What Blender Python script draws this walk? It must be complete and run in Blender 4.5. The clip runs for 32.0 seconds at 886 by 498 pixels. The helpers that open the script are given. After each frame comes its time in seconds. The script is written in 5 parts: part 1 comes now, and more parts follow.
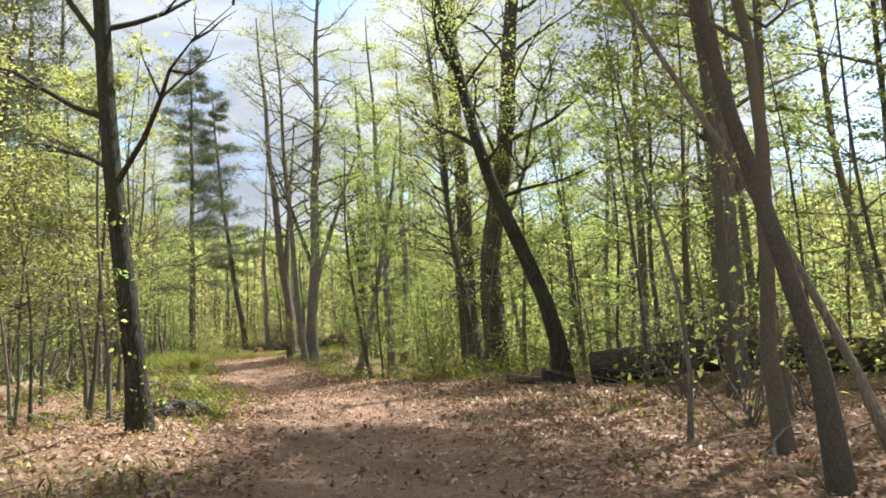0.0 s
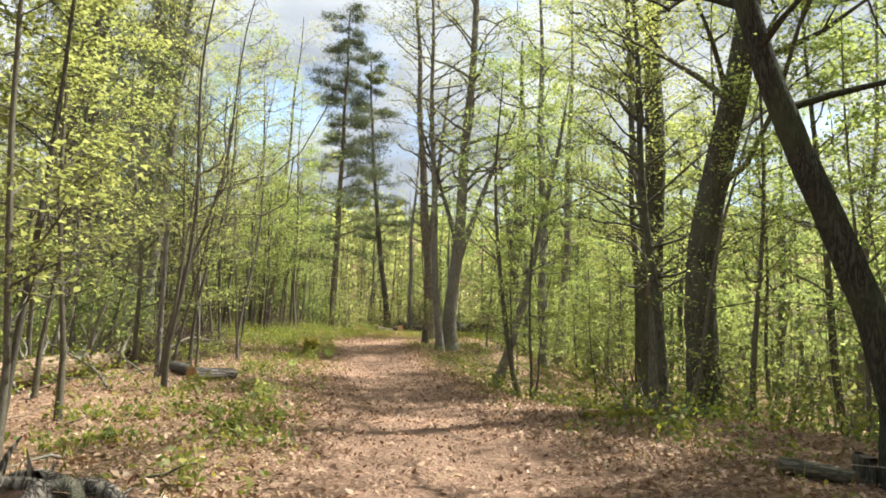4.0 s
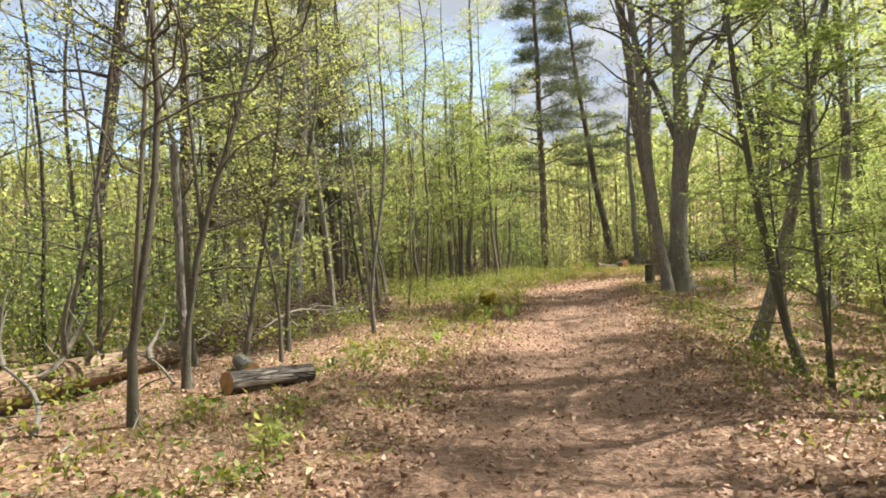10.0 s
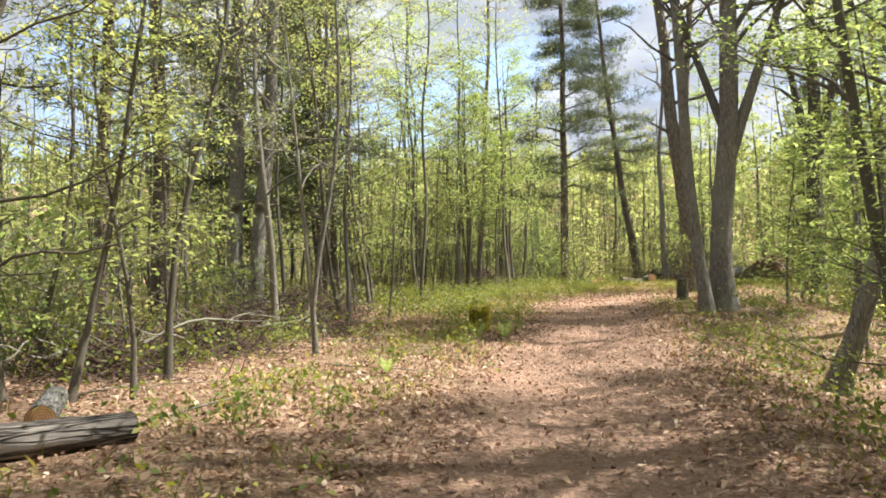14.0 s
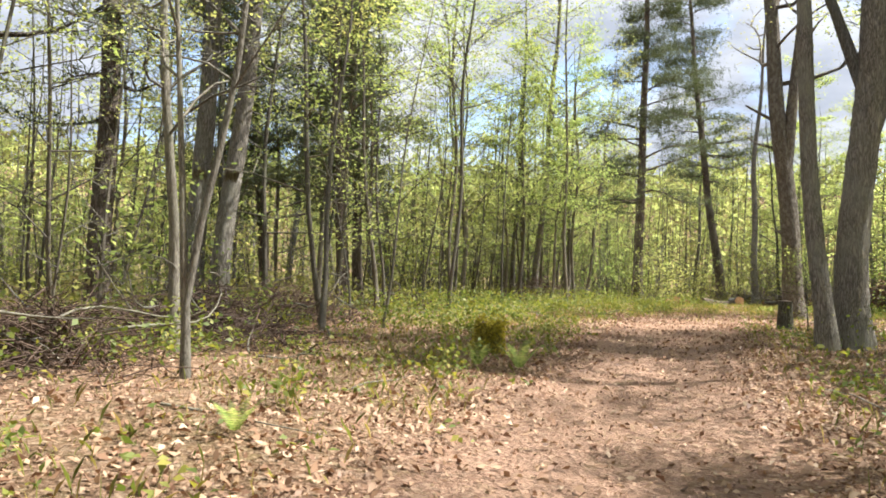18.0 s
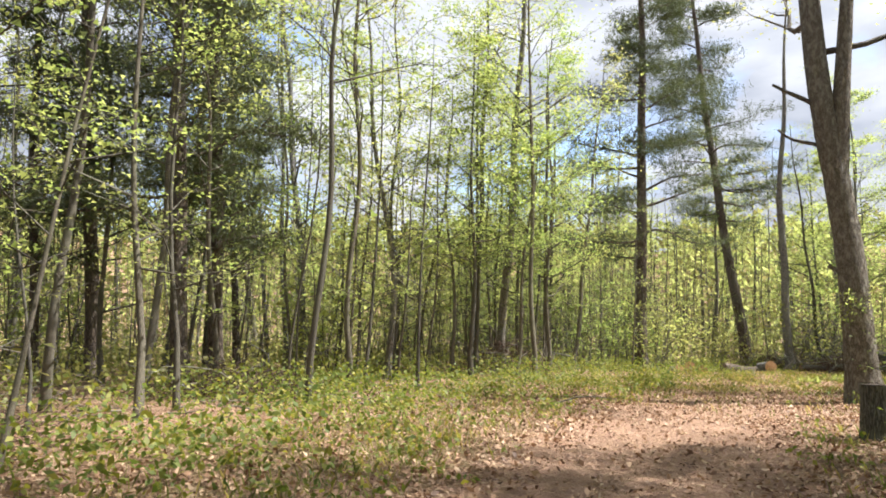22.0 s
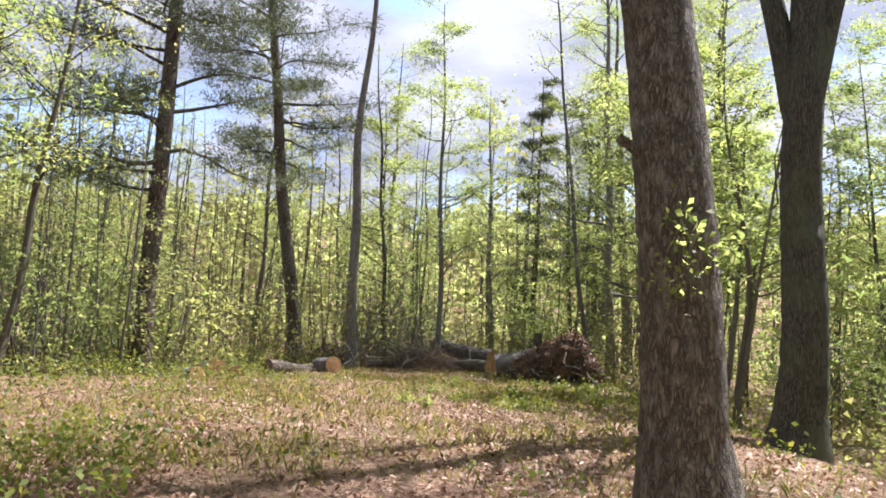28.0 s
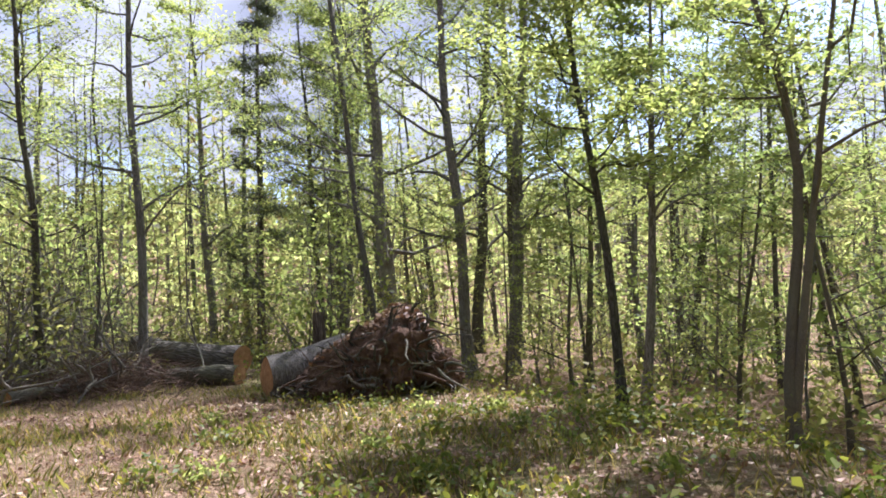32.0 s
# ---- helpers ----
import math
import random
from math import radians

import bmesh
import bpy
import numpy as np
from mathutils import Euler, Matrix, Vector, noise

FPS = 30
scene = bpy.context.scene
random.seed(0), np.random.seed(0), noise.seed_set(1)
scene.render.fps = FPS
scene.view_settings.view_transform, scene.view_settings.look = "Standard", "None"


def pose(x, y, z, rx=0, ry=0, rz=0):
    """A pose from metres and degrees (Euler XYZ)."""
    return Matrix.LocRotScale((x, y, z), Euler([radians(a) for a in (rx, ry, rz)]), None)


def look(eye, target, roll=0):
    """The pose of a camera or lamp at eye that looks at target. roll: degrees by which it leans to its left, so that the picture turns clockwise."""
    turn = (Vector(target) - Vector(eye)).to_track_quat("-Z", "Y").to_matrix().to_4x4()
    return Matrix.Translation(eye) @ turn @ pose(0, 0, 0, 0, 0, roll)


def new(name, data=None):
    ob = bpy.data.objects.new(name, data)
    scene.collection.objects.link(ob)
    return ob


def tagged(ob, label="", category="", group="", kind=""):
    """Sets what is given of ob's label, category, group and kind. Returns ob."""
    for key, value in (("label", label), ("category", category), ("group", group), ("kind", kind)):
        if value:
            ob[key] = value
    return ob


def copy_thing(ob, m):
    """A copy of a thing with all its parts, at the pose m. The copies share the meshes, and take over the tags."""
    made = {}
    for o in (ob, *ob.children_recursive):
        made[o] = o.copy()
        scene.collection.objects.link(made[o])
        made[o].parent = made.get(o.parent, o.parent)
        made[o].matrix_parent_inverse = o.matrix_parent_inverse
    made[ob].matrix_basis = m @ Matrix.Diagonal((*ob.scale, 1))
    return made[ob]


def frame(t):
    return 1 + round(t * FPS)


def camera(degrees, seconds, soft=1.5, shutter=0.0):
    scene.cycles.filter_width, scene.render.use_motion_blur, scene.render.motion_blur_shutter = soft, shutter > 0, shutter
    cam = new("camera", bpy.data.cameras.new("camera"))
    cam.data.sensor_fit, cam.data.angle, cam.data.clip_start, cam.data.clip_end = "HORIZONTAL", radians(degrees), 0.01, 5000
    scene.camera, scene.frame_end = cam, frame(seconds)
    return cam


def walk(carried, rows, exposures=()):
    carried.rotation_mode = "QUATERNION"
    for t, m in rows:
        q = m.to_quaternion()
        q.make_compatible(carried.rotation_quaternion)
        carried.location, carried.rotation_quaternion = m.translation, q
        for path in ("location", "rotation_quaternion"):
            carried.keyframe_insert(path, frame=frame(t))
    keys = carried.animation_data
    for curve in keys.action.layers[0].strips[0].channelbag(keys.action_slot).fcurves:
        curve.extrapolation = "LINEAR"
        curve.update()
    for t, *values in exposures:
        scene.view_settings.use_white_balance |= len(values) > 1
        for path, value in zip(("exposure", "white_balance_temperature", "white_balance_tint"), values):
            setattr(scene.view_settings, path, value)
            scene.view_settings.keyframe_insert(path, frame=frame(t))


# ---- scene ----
cam = camera(62.44, 32.0, soft=1.75)
# seconds, place, and turn in degrees
PATH = [
    (0.0, -0.000, 0.000, 1.097, 96.20, 3.43, 0.00),
    (0.5, -0.104, 0.593, 1.125, 95.17, 3.03, 2.57),
    (1.0, -0.200, 1.334, 1.159, 94.71, 1.01, 4.16),
    (1.5, -0.276, 2.098, 1.212, 94.91, 0.09, 4.94),
    (2.0, -0.319, 2.830, 1.299, 95.72, -0.75, 5.49),
    (2.5, -0.367, 3.551, 1.335, 96.33, -1.65, 6.47),
    (3.0, -0.414, 4.229, 1.346, 96.57, -2.38, 8.10),
    (3.5, -0.459, 5.179, 1.348, 95.15, -1.97, 11.74),
    (5.5, -0.976, 8.481, 1.567, 95.33, -1.18, 10.96),
    (6.0, -1.005, 9.229, 1.578, 96.14, -2.97, 10.92),
    (6.5, -1.085, 9.905, 1.604, 96.83, -4.26, 11.40),
    (7.0, -1.157, 10.504, 1.608, 97.77, -4.24, 12.35),
    (7.5, -1.175, 11.125, 1.602, 97.65, -2.25, 11.81),
    (8.0, -1.116, 11.549, 1.532, 92.66, 1.30, 8.60),
    (8.5, -1.197, 11.808, 1.509, 93.61, 1.69, 16.55),
    (9.0, -1.302, 12.115, 1.485, 94.02, 2.38, 22.60),
    (9.5, -1.454, 12.474, 1.446, 92.46, 2.94, 26.97),
    (10.0, -1.574, 12.914, 1.422, 90.62, 3.50, 29.77),
    (10.5, -1.690, 13.355, 1.400, 91.84, 2.57, 31.48),
    (11.0, -1.787, 13.837, 1.327, 93.33, -1.20, 30.21),
    (11.5, -1.923, 14.330, 1.273, 94.37, -0.82, 32.88),
    (12.0, -2.034, 14.825, 1.254, 95.52, 0.66, 36.13),
    (12.5, -2.251, 15.260, 1.242, 96.49, 0.62, 38.60),
    (13.0, -2.426, 15.753, 1.229, 96.81, 0.31, 39.87),
    (13.5, -2.572, 16.292, 1.223, 93.73, 1.49, 35.22),
    (14.0, -2.738, 16.691, 1.208, 91.49, 1.57, 31.65),
    (14.5, -2.869, 17.068, 1.187, 91.21, 1.83, 30.13),
    (15.0, -3.029, 17.508, 1.170, 91.49, 2.70, 29.76),
    (15.5, -3.176, 18.034, 1.146, 91.92, 4.95, 31.91),
    (17.5, -3.964, 20.405, 0.976, 93.41, -2.87, 35.11),
    (18.0, -4.229, 21.226, 0.950, 92.33, -1.76, 37.49),
    (18.5, -4.533, 22.119, 0.924, 93.04, -1.04, 36.79),
    (19.0, -4.884, 23.026, 0.884, 89.77, -2.43, 31.12),
    (19.5, -5.153, 23.877, 0.867, 92.82, -5.69, 30.38),
    (20.0, -5.436, 24.888, 0.870, 93.83, -4.28, 31.38),
    (20.5, -5.740, 25.878, 0.887, 95.49, -5.67, 32.95),
    (21.0, -6.157, 26.997, 0.959, 95.62, -2.56, 36.29),
    (21.5, -6.419, 27.994, 1.074, 96.17, -1.41, 38.62),
    (22.0, -6.638, 28.935, 1.142, 97.02, -1.03, 38.89),
    (22.5, -6.926, 29.832, 1.152, 99.49, -2.73, 39.61),
    (23.0, -7.325, 30.702, 1.132, 91.69, -0.15, 31.14),
    (23.5, -7.732, 31.619, 1.139, 90.97, -2.80, 26.20),
    (24.0, -8.151, 32.637, 1.151, 93.47, -4.84, 24.58),
    (24.5, -8.527, 33.684, 1.198, 97.51, -6.28, 24.61),
    (25.0, -8.786, 34.792, 1.244, 99.78, -6.56, 24.04),
    (25.5, -9.096, 35.935, 1.416, 96.35, -1.58, 18.90),
    (26.0, -9.512, 37.104, 1.555, 92.07, -1.52, 13.01),
    (26.5, -9.761, 38.096, 1.596, 95.11, -0.97, 9.37),
    (28.5, -11.035, 41.207, 1.226, 96.90, -2.33, 2.93),
    (29.0, -11.208, 42.217, 1.173, 97.91, -0.92, 1.88),
    (29.5, -11.532, 43.369, 1.181, 98.42, 1.88, -0.84),
    (30.0, -11.780, 44.575, 1.214, 98.21, 4.39, -3.73),
    (30.5, -12.005, 45.784, 1.246, 98.26, 3.89, -6.12),
    (31.0, -12.105, 47.060, 1.307, 99.75, 0.44, -8.19),
    (31.5, -12.225, 48.334, 1.375, 97.90, 5.25, -13.40),
    (32.0, -12.249, 49.528, 1.434, 94.23, 3.26, -20.72),
]
EXPOSURE = [(0.0, 1.23, 5850, 8.0), (2.0, 1.25, 5900, 5.5), (6.0, 1.21, 6200, 8.0), (8.0, 1.22, 6250, 9.5), (12.0, 1.33, 6050, 10), (15.0, 1.4, 6000, 10.5), (21.0, 1.38, 6000, 11), (24.0, 1.18, 6000, 13), (26.0, 1.13, 5650, 15.5), (28.8, 1.25, 5600, 20.5), (30.0, 1.16, 5500, 19.5), (31.0, 1.18, 5450, 23.0), (32.0, 1.18, 5400, 23.0)]
walk(cam, [(t, pose(x, y, z, rx, ry, rz)) for t, x, y, z, rx, ry, rz in PATH], EXPOSURE)

# ---- sky and sun ----
SUN_AZ, SUN_EL = (0.76, 0.65), 58.0
world = bpy.data.worlds.new("sky")
scene.world = world
world.use_nodes = True


def build_sky():
    nt = world.node_tree
    nt.nodes.clear()
    out = nt.nodes.new("ShaderNodeOutputWorld")
    bg = nt.nodes.new("ShaderNodeBackground")
    bg.inputs[1].default_value = 0.14
    sky = nt.nodes.new("ShaderNodeTexSky")
    sky.sky_type = "NISHITA"
    sky.sun_disc = False
    sky.sun_elevation = radians(SUN_EL)
    sky.sun_rotation = math.atan2(SUN_AZ[0], SUN_AZ[1])
    sky.air_density, sky.dust_density, sky.ozone_density = 1.0, 1.5, 1.0
    co = nt.nodes.new("ShaderNodeTexCoord")
    mp = nt.nodes.new("ShaderNodeMapping")
    mp.inputs["Scale"].default_value = (1.0, 1.0, 2.2)
    no = nt.nodes.new("ShaderNodeTexNoise")
    no.inputs["Scale"].default_value = 2.6
    no.inputs["Detail"].default_value = 7.0
    no.inputs["Roughness"].default_value = 0.55
    ramp = nt.nodes.new("ShaderNodeValToRGB")
    ramp.color_ramp.elements[0].position, ramp.color_ramp.elements[1].position = 0.36, 0.49
    no2 = nt.nodes.new("ShaderNodeTexNoise")
    no2.inputs["Scale"].default_value = 5.0
    no2.inputs["Detail"].default_value = 5.0
    shade = nt.nodes.new("ShaderNodeValToRGB")
    shade.color_ramp.elements[0].position, shade.color_ramp.elements[1].position = 0.4, 0.66
    shade.color_ramp.elements[0].color = (1.75, 1.83, 2.0, 1)
    shade.color_ramp.elements[1].color = (3.15, 3.12, 3.1, 1)
    mix = nt.nodes.new("ShaderNodeMix")
    mix.data_type = "RGBA"
    nt.links.new(co.outputs["Generated"], mp.inputs[0])
    nt.links.new(mp.outputs[0], no.inputs["Vector"])
    nt.links.new(mp.outputs[0], no2.inputs["Vector"])
    nt.links.new(no.outputs[0], ramp.inputs[0])
    nt.links.new(no2.outputs[0], shade.inputs[0])
    nt.links.new(ramp.outputs[0], mix.inputs[0])
    nt.links.new(sky.outputs[0], mix.inputs[6])
    nt.links.new(shade.outputs[0], mix.inputs[7])
    nt.links.new(mix.outputs[2], bg.inputs[0])
    nt.links.new(bg.outputs[0], out.inputs[0])


build_sky()
sun_data = bpy.data.lights.new("sun", "SUN")
sun_data.energy, sun_data.angle, sun_data.color = 5.4, radians(0.6), (1.0, 0.94, 0.84)
sun = new("sun", sun_data)
_d = Vector((SUN_AZ[0] * math.cos(radians(SUN_EL)), SUN_AZ[1] * math.cos(radians(SUN_EL)), math.sin(radians(SUN_EL))))
sun.matrix_world = look(_d * 60, (0, 0, 0))

# ---- materials ----


def material(name, rough=0.9, spec=0.2):
    m = bpy.data.materials.new(name)
    m.use_nodes = True
    b = m.node_tree.nodes["Principled BSDF"]
    b.inputs["Roughness"].default_value = rough
    b.inputs["Specular IOR Level"].default_value = spec
    return m, m.node_tree, b


def node(nt, kind, **inputs):
    n = nt.nodes.new(kind)
    for k, v in inputs.items():
        n.inputs[k.replace("_", " ")].default_value = v
    return n


def ramp_of(nt, source, stops):
    r = nt.nodes.new("ShaderNodeValToRGB")
    e = r.color_ramp.elements
    while len(e) < len(stops):
        e.new(0.5)
    for el, (p, c) in zip(e, stops):
        el.position, el.color = p, (*c, 1)
    nt.links.new(source, r.inputs[0])
    return r


def mixed(nt, fac, a, b, blend="MIX"):
    m = nt.nodes.new("ShaderNodeMix")
    m.data_type, m.blend_type = "RGBA", blend
    for s, v in ((m.inputs[0], fac), (m.inputs[6], a), (m.inputs[7], b)):
        if isinstance(v, bpy.types.NodeSocket):
            nt.links.new(v, s)
        else:
            s.default_value = v if isinstance(v, float) else (*v, 1)
    return m.outputs[2]


def bark(name, dark, light, patch, ridge=9.0, depth=0.5, stretch=0.16, patches=1.3):
    m, nt, b = material(name, 0.92, 0.15)
    co = nt.nodes.new("ShaderNodeTexCoord")
    mp = node(nt, "ShaderNodeMapping", Scale=(1, 1, stretch))
    nt.links.new(co.outputs["Object"], mp.inputs[0])
    vor = node(nt, "ShaderNodeTexVoronoi", Scale=ridge * 2.4)
    vor.feature = "DISTANCE_TO_EDGE"
    warp = node(nt, "ShaderNodeTexNoise", Scale=ridge, Detail=4.0)
    nt.links.new(mp.outputs[0], warp.inputs["Vector"])
    wm = mixed(nt, 0.2, mp.outputs[0], warp.outputs["Color"])
    nt.links.new(wm, vor.inputs["Vector"])
    fine = node(nt, "ShaderNodeTexNoise", Scale=ridge * 5, Detail=6.0, Roughness=0.7)
    nt.links.new(mp.outputs[0], fine.inputs["Vector"])
    big = node(nt, "ShaderNodeTexNoise", Scale=patches, Detail=3.0)
    half = node(nt, "ShaderNodeMapping", Scale=(1, 1, 0.5))
    nt.links.new(co.outputs["Object"], half.inputs[0])
    nt.links.new(half.outputs[0] if patches > 3 else co.outputs["Object"], big.inputs["Vector"])
    edge = ramp_of(nt, vor.outputs["Distance"], [(0.0, (0, 0, 0)), (0.22, (1, 1, 1))])
    c1 = mixed(nt, edge.outputs[0], dark, light)
    fr = ramp_of(nt, fine.outputs[0], [(0.3, (0.55, 0.55, 0.55)), (0.7, (1.25, 1.25, 1.25))])
    c2 = mixed(nt, 1.0, c1, fr.outputs[0], "MULTIPLY")
    br = ramp_of(nt, big.outputs[0], [(0.45 if patches < 3 else 0.48, (0, 0, 0)), (0.68, (0.75, 0.75, 0.75))])
    c3 = mixed(nt, br.outputs[0], c2, patch)
    oi = nt.nodes.new("ShaderNodeObjectInfo")
    orr = ramp_of(nt, oi.outputs["Random"], [(0.0, (0.75, 0.76, 0.78)), (1.0, (1.2, 1.16, 1.1))])
    c4 = mixed(nt, 1.0, c3, orr.outputs[0], "MULTIPLY")
    nt.links.new(c4, b.inputs["Base Color"])
    add = node(nt, "ShaderNodeMath")
    add.operation = "MULTIPLY_ADD"
    nt.links.new(fine.outputs[0], add.inputs[0])
    add.inputs[1].default_value = 0.5
    nt.links.new(edge.outputs[0], add.inputs[2])
    bp = node(nt, "ShaderNodeBump", Strength=depth, Distance=0.03)
    nt.links.new(add.outputs[0], bp.inputs["Height"])
    nt.links.new(bp.outputs[0], b.inputs["Normal"])
    return m


BARK = bark("bark_grey_brown", (0.10, 0.09, 0.078), (0.26, 0.24, 0.212), (0.215, 0.215, 0.178), 12, 0.55, 0.14)
BARK_DARK = bark("bark_dark", (0.055, 0.05, 0.038), (0.15, 0.137, 0.105), (0.13, 0.14, 0.088), 11, 0.5)
# Darkest bark tone, for the first two trees and the rotting log.
BARK_BLACK = bark("bark_near_black", (0.032, 0.03, 0.024), (0.095, 0.088, 0.068), (0.08, 0.092, 0.05), 12, 0.6)
BARK_PALE = bark("bark_pale_smooth", (0.12, 0.105, 0.085), (0.25, 0.23, 0.19), (0.20, 0.20, 0.15), 14, 0.25)
BARK_SLIM = bark("bark_slim_stem", (0.075, 0.065, 0.05), (0.17, 0.15, 0.118), (0.15, 0.15, 0.10), 26, 0.2, 0.3)
BARK_PLATED = bark("bark_plated", (0.13, 0.11, 0.09), (0.25, 0.213, 0.175), (0.34, 0.32, 0.265), 13, 0.9, 0.3, 13.0)
BARK_PINE = bark("bark_pine", (0.06, 0.047, 0.038), (0.19, 0.15, 0.12), (0.15, 0.135, 0.105), 8, 0.8, 0.3)
BARK_FALLEN = bark("bark_peeling", (0.16, 0.10, 0.062), (0.36, 0.25, 0.16), (0.28, 0.22, 0.15), 7, 0.6)
BRUSH = bark("dead_brush", (0.07, 0.045, 0.032), (0.17, 0.115, 0.085), (0.14, 0.10, 0.075), 20, 0.3)
BARK_WEATHERED = bark("bark_weathered", (0.08, 0.07, 0.058), (0.27, 0.24, 0.20), (0.20, 0.185, 0.15), 7, 0.9, 0.12)
BARK_BLEACHED = bark("bark_bleached", (0.06, 0.05, 0.042), (0.31, 0.27, 0.225), (0.2, 0.17, 0.14), 8, 1.0, 0.1)
BARK_LOG = bark("bark_brown_log", (0.075, 0.058, 0.045), (0.2, 0.158, 0.122), (0.17, 0.145, 0.11), 8, 0.8, 0.14)
BARE_WOOD = bark("bare_wood", (0.30, 0.225, 0.155), (0.58, 0.46, 0.35), (0.48, 0.40, 0.31), 10, 0.25, 0.08)
BARK_MOSS = bark("moss_on_bark", (0.16, 0.13, 0.04), (0.38, 0.33, 0.06), (0.24, 0.26, 0.06), 16, 0.8, 0.7)


def leaf(name, stops, through_tint, gloss=0.35, thin=0.74):
    m, nt, b = material(name, 0.55, gloss)
    geo = nt.nodes.new("ShaderNodeNewGeometry")
    c = ramp_of(nt, geo.outputs["Random Per Island"], stops)
    oi = nt.nodes.new("ShaderNodeObjectInfo")
    orr = ramp_of(nt, oi.outputs["Random"], [(0.0, (0.8, 0.86, 0.8)), (1.0, (1.18, 1.1, 1.0))])
    col = mixed(nt, 1.0, c.outputs[0], orr.outputs[0], "MULTIPLY")
    nt.links.new(col, b.inputs["Base Color"])
    tr = nt.nodes.new("ShaderNodeBsdfTranslucent")
    tcol = mixed(nt, 1.0, col, through_tint, "MULTIPLY")
    nt.links.new(tcol, tr.inputs["Color"])
    ms = nt.nodes.new("ShaderNodeMixShader")
    ms.inputs[0].default_value = thin
    nt.links.new(b.outputs[0], ms.inputs[1])
    nt.links.new(tr.outputs[0], ms.inputs[2])
    nt.links.new(ms.outputs[0], nt.nodes["Material Output"].inputs[0])
    return m


LEAF_FRESH = leaf("fresh_leaf", [(0.0, (0.13, 0.172, 0.066)), (0.5, (0.212, 0.25, 0.102)), (1.0, (0.305, 0.325, 0.15))], (1.75, 1.75, 1.15))
LEAF_OLIVE = leaf("young_oak_leaf", [(0.0, (0.13, 0.15, 0.062)), (0.5, (0.20, 0.21, 0.092)), (1.0, (0.28, 0.285, 0.135))], (1.75, 1.7, 1.15))
LEAF_FAR = leaf("far_leaf", [(0.0, (0.13, 0.10, 0.068)), (0.3, (0.14, 0.145, 0.065)), (0.6, (0.19, 0.22, 0.10)), (1.0, (0.28, 0.295, 0.15))], (2.2, 2.1, 1.4), 0.3, 0.8)
NEEDLE = leaf("pine_needle", [(0.0, (0.075, 0.09, 0.05)), (1.0, (0.14, 0.155, 0.085))], (1.2, 1.2, 0.7), 0.3, 0.3)
BUD = leaf("bare_bud_twig", [(0.0, (0.12, 0.085, 0.06)), (1.0, (0.22, 0.14, 0.10))], (1.0, 1.0, 1.0), 0.2, 0.3)
LITTER = leaf("dry_leaf", [(0.0, (0.14, 0.072, 0.045)), (0.3, (0.29, 0.165, 0.105)), (0.7, (0.41, 0.26, 0.17)), (0.9, (0.50, 0.345, 0.235)), (1.0, (0.56, 0.42, 0.30))], (1.0, 0.8, 0.6), 0.35, 0.12)
GRASS = leaf("grass_blade", [(0.0, (0.13, 0.16, 0.045)), (0.5, (0.22, 0.23, 0.07)), (0.8, (0.36, 0.30, 0.12)), (1.0, (0.46, 0.36, 0.18))], (1.5, 1.5, 0.9), 0.3, 0.5)
MOSS_LEAF = leaf("yellow_moss", [(0.0, (0.34, 0.30, 0.05)), (1.0, (0.58, 0.50, 0.09))], (1.3, 1.2, 0.7), 0.2, 0.45)
HERB = leaf("herb_leaf", [(0.0, (0.10, 0.14, 0.035)), (0.6, (0.18, 0.21, 0.05)), (1.0, (0.34, 0.31, 0.07))], (1.5, 1.5, 0.8), 0.35, 0.4)


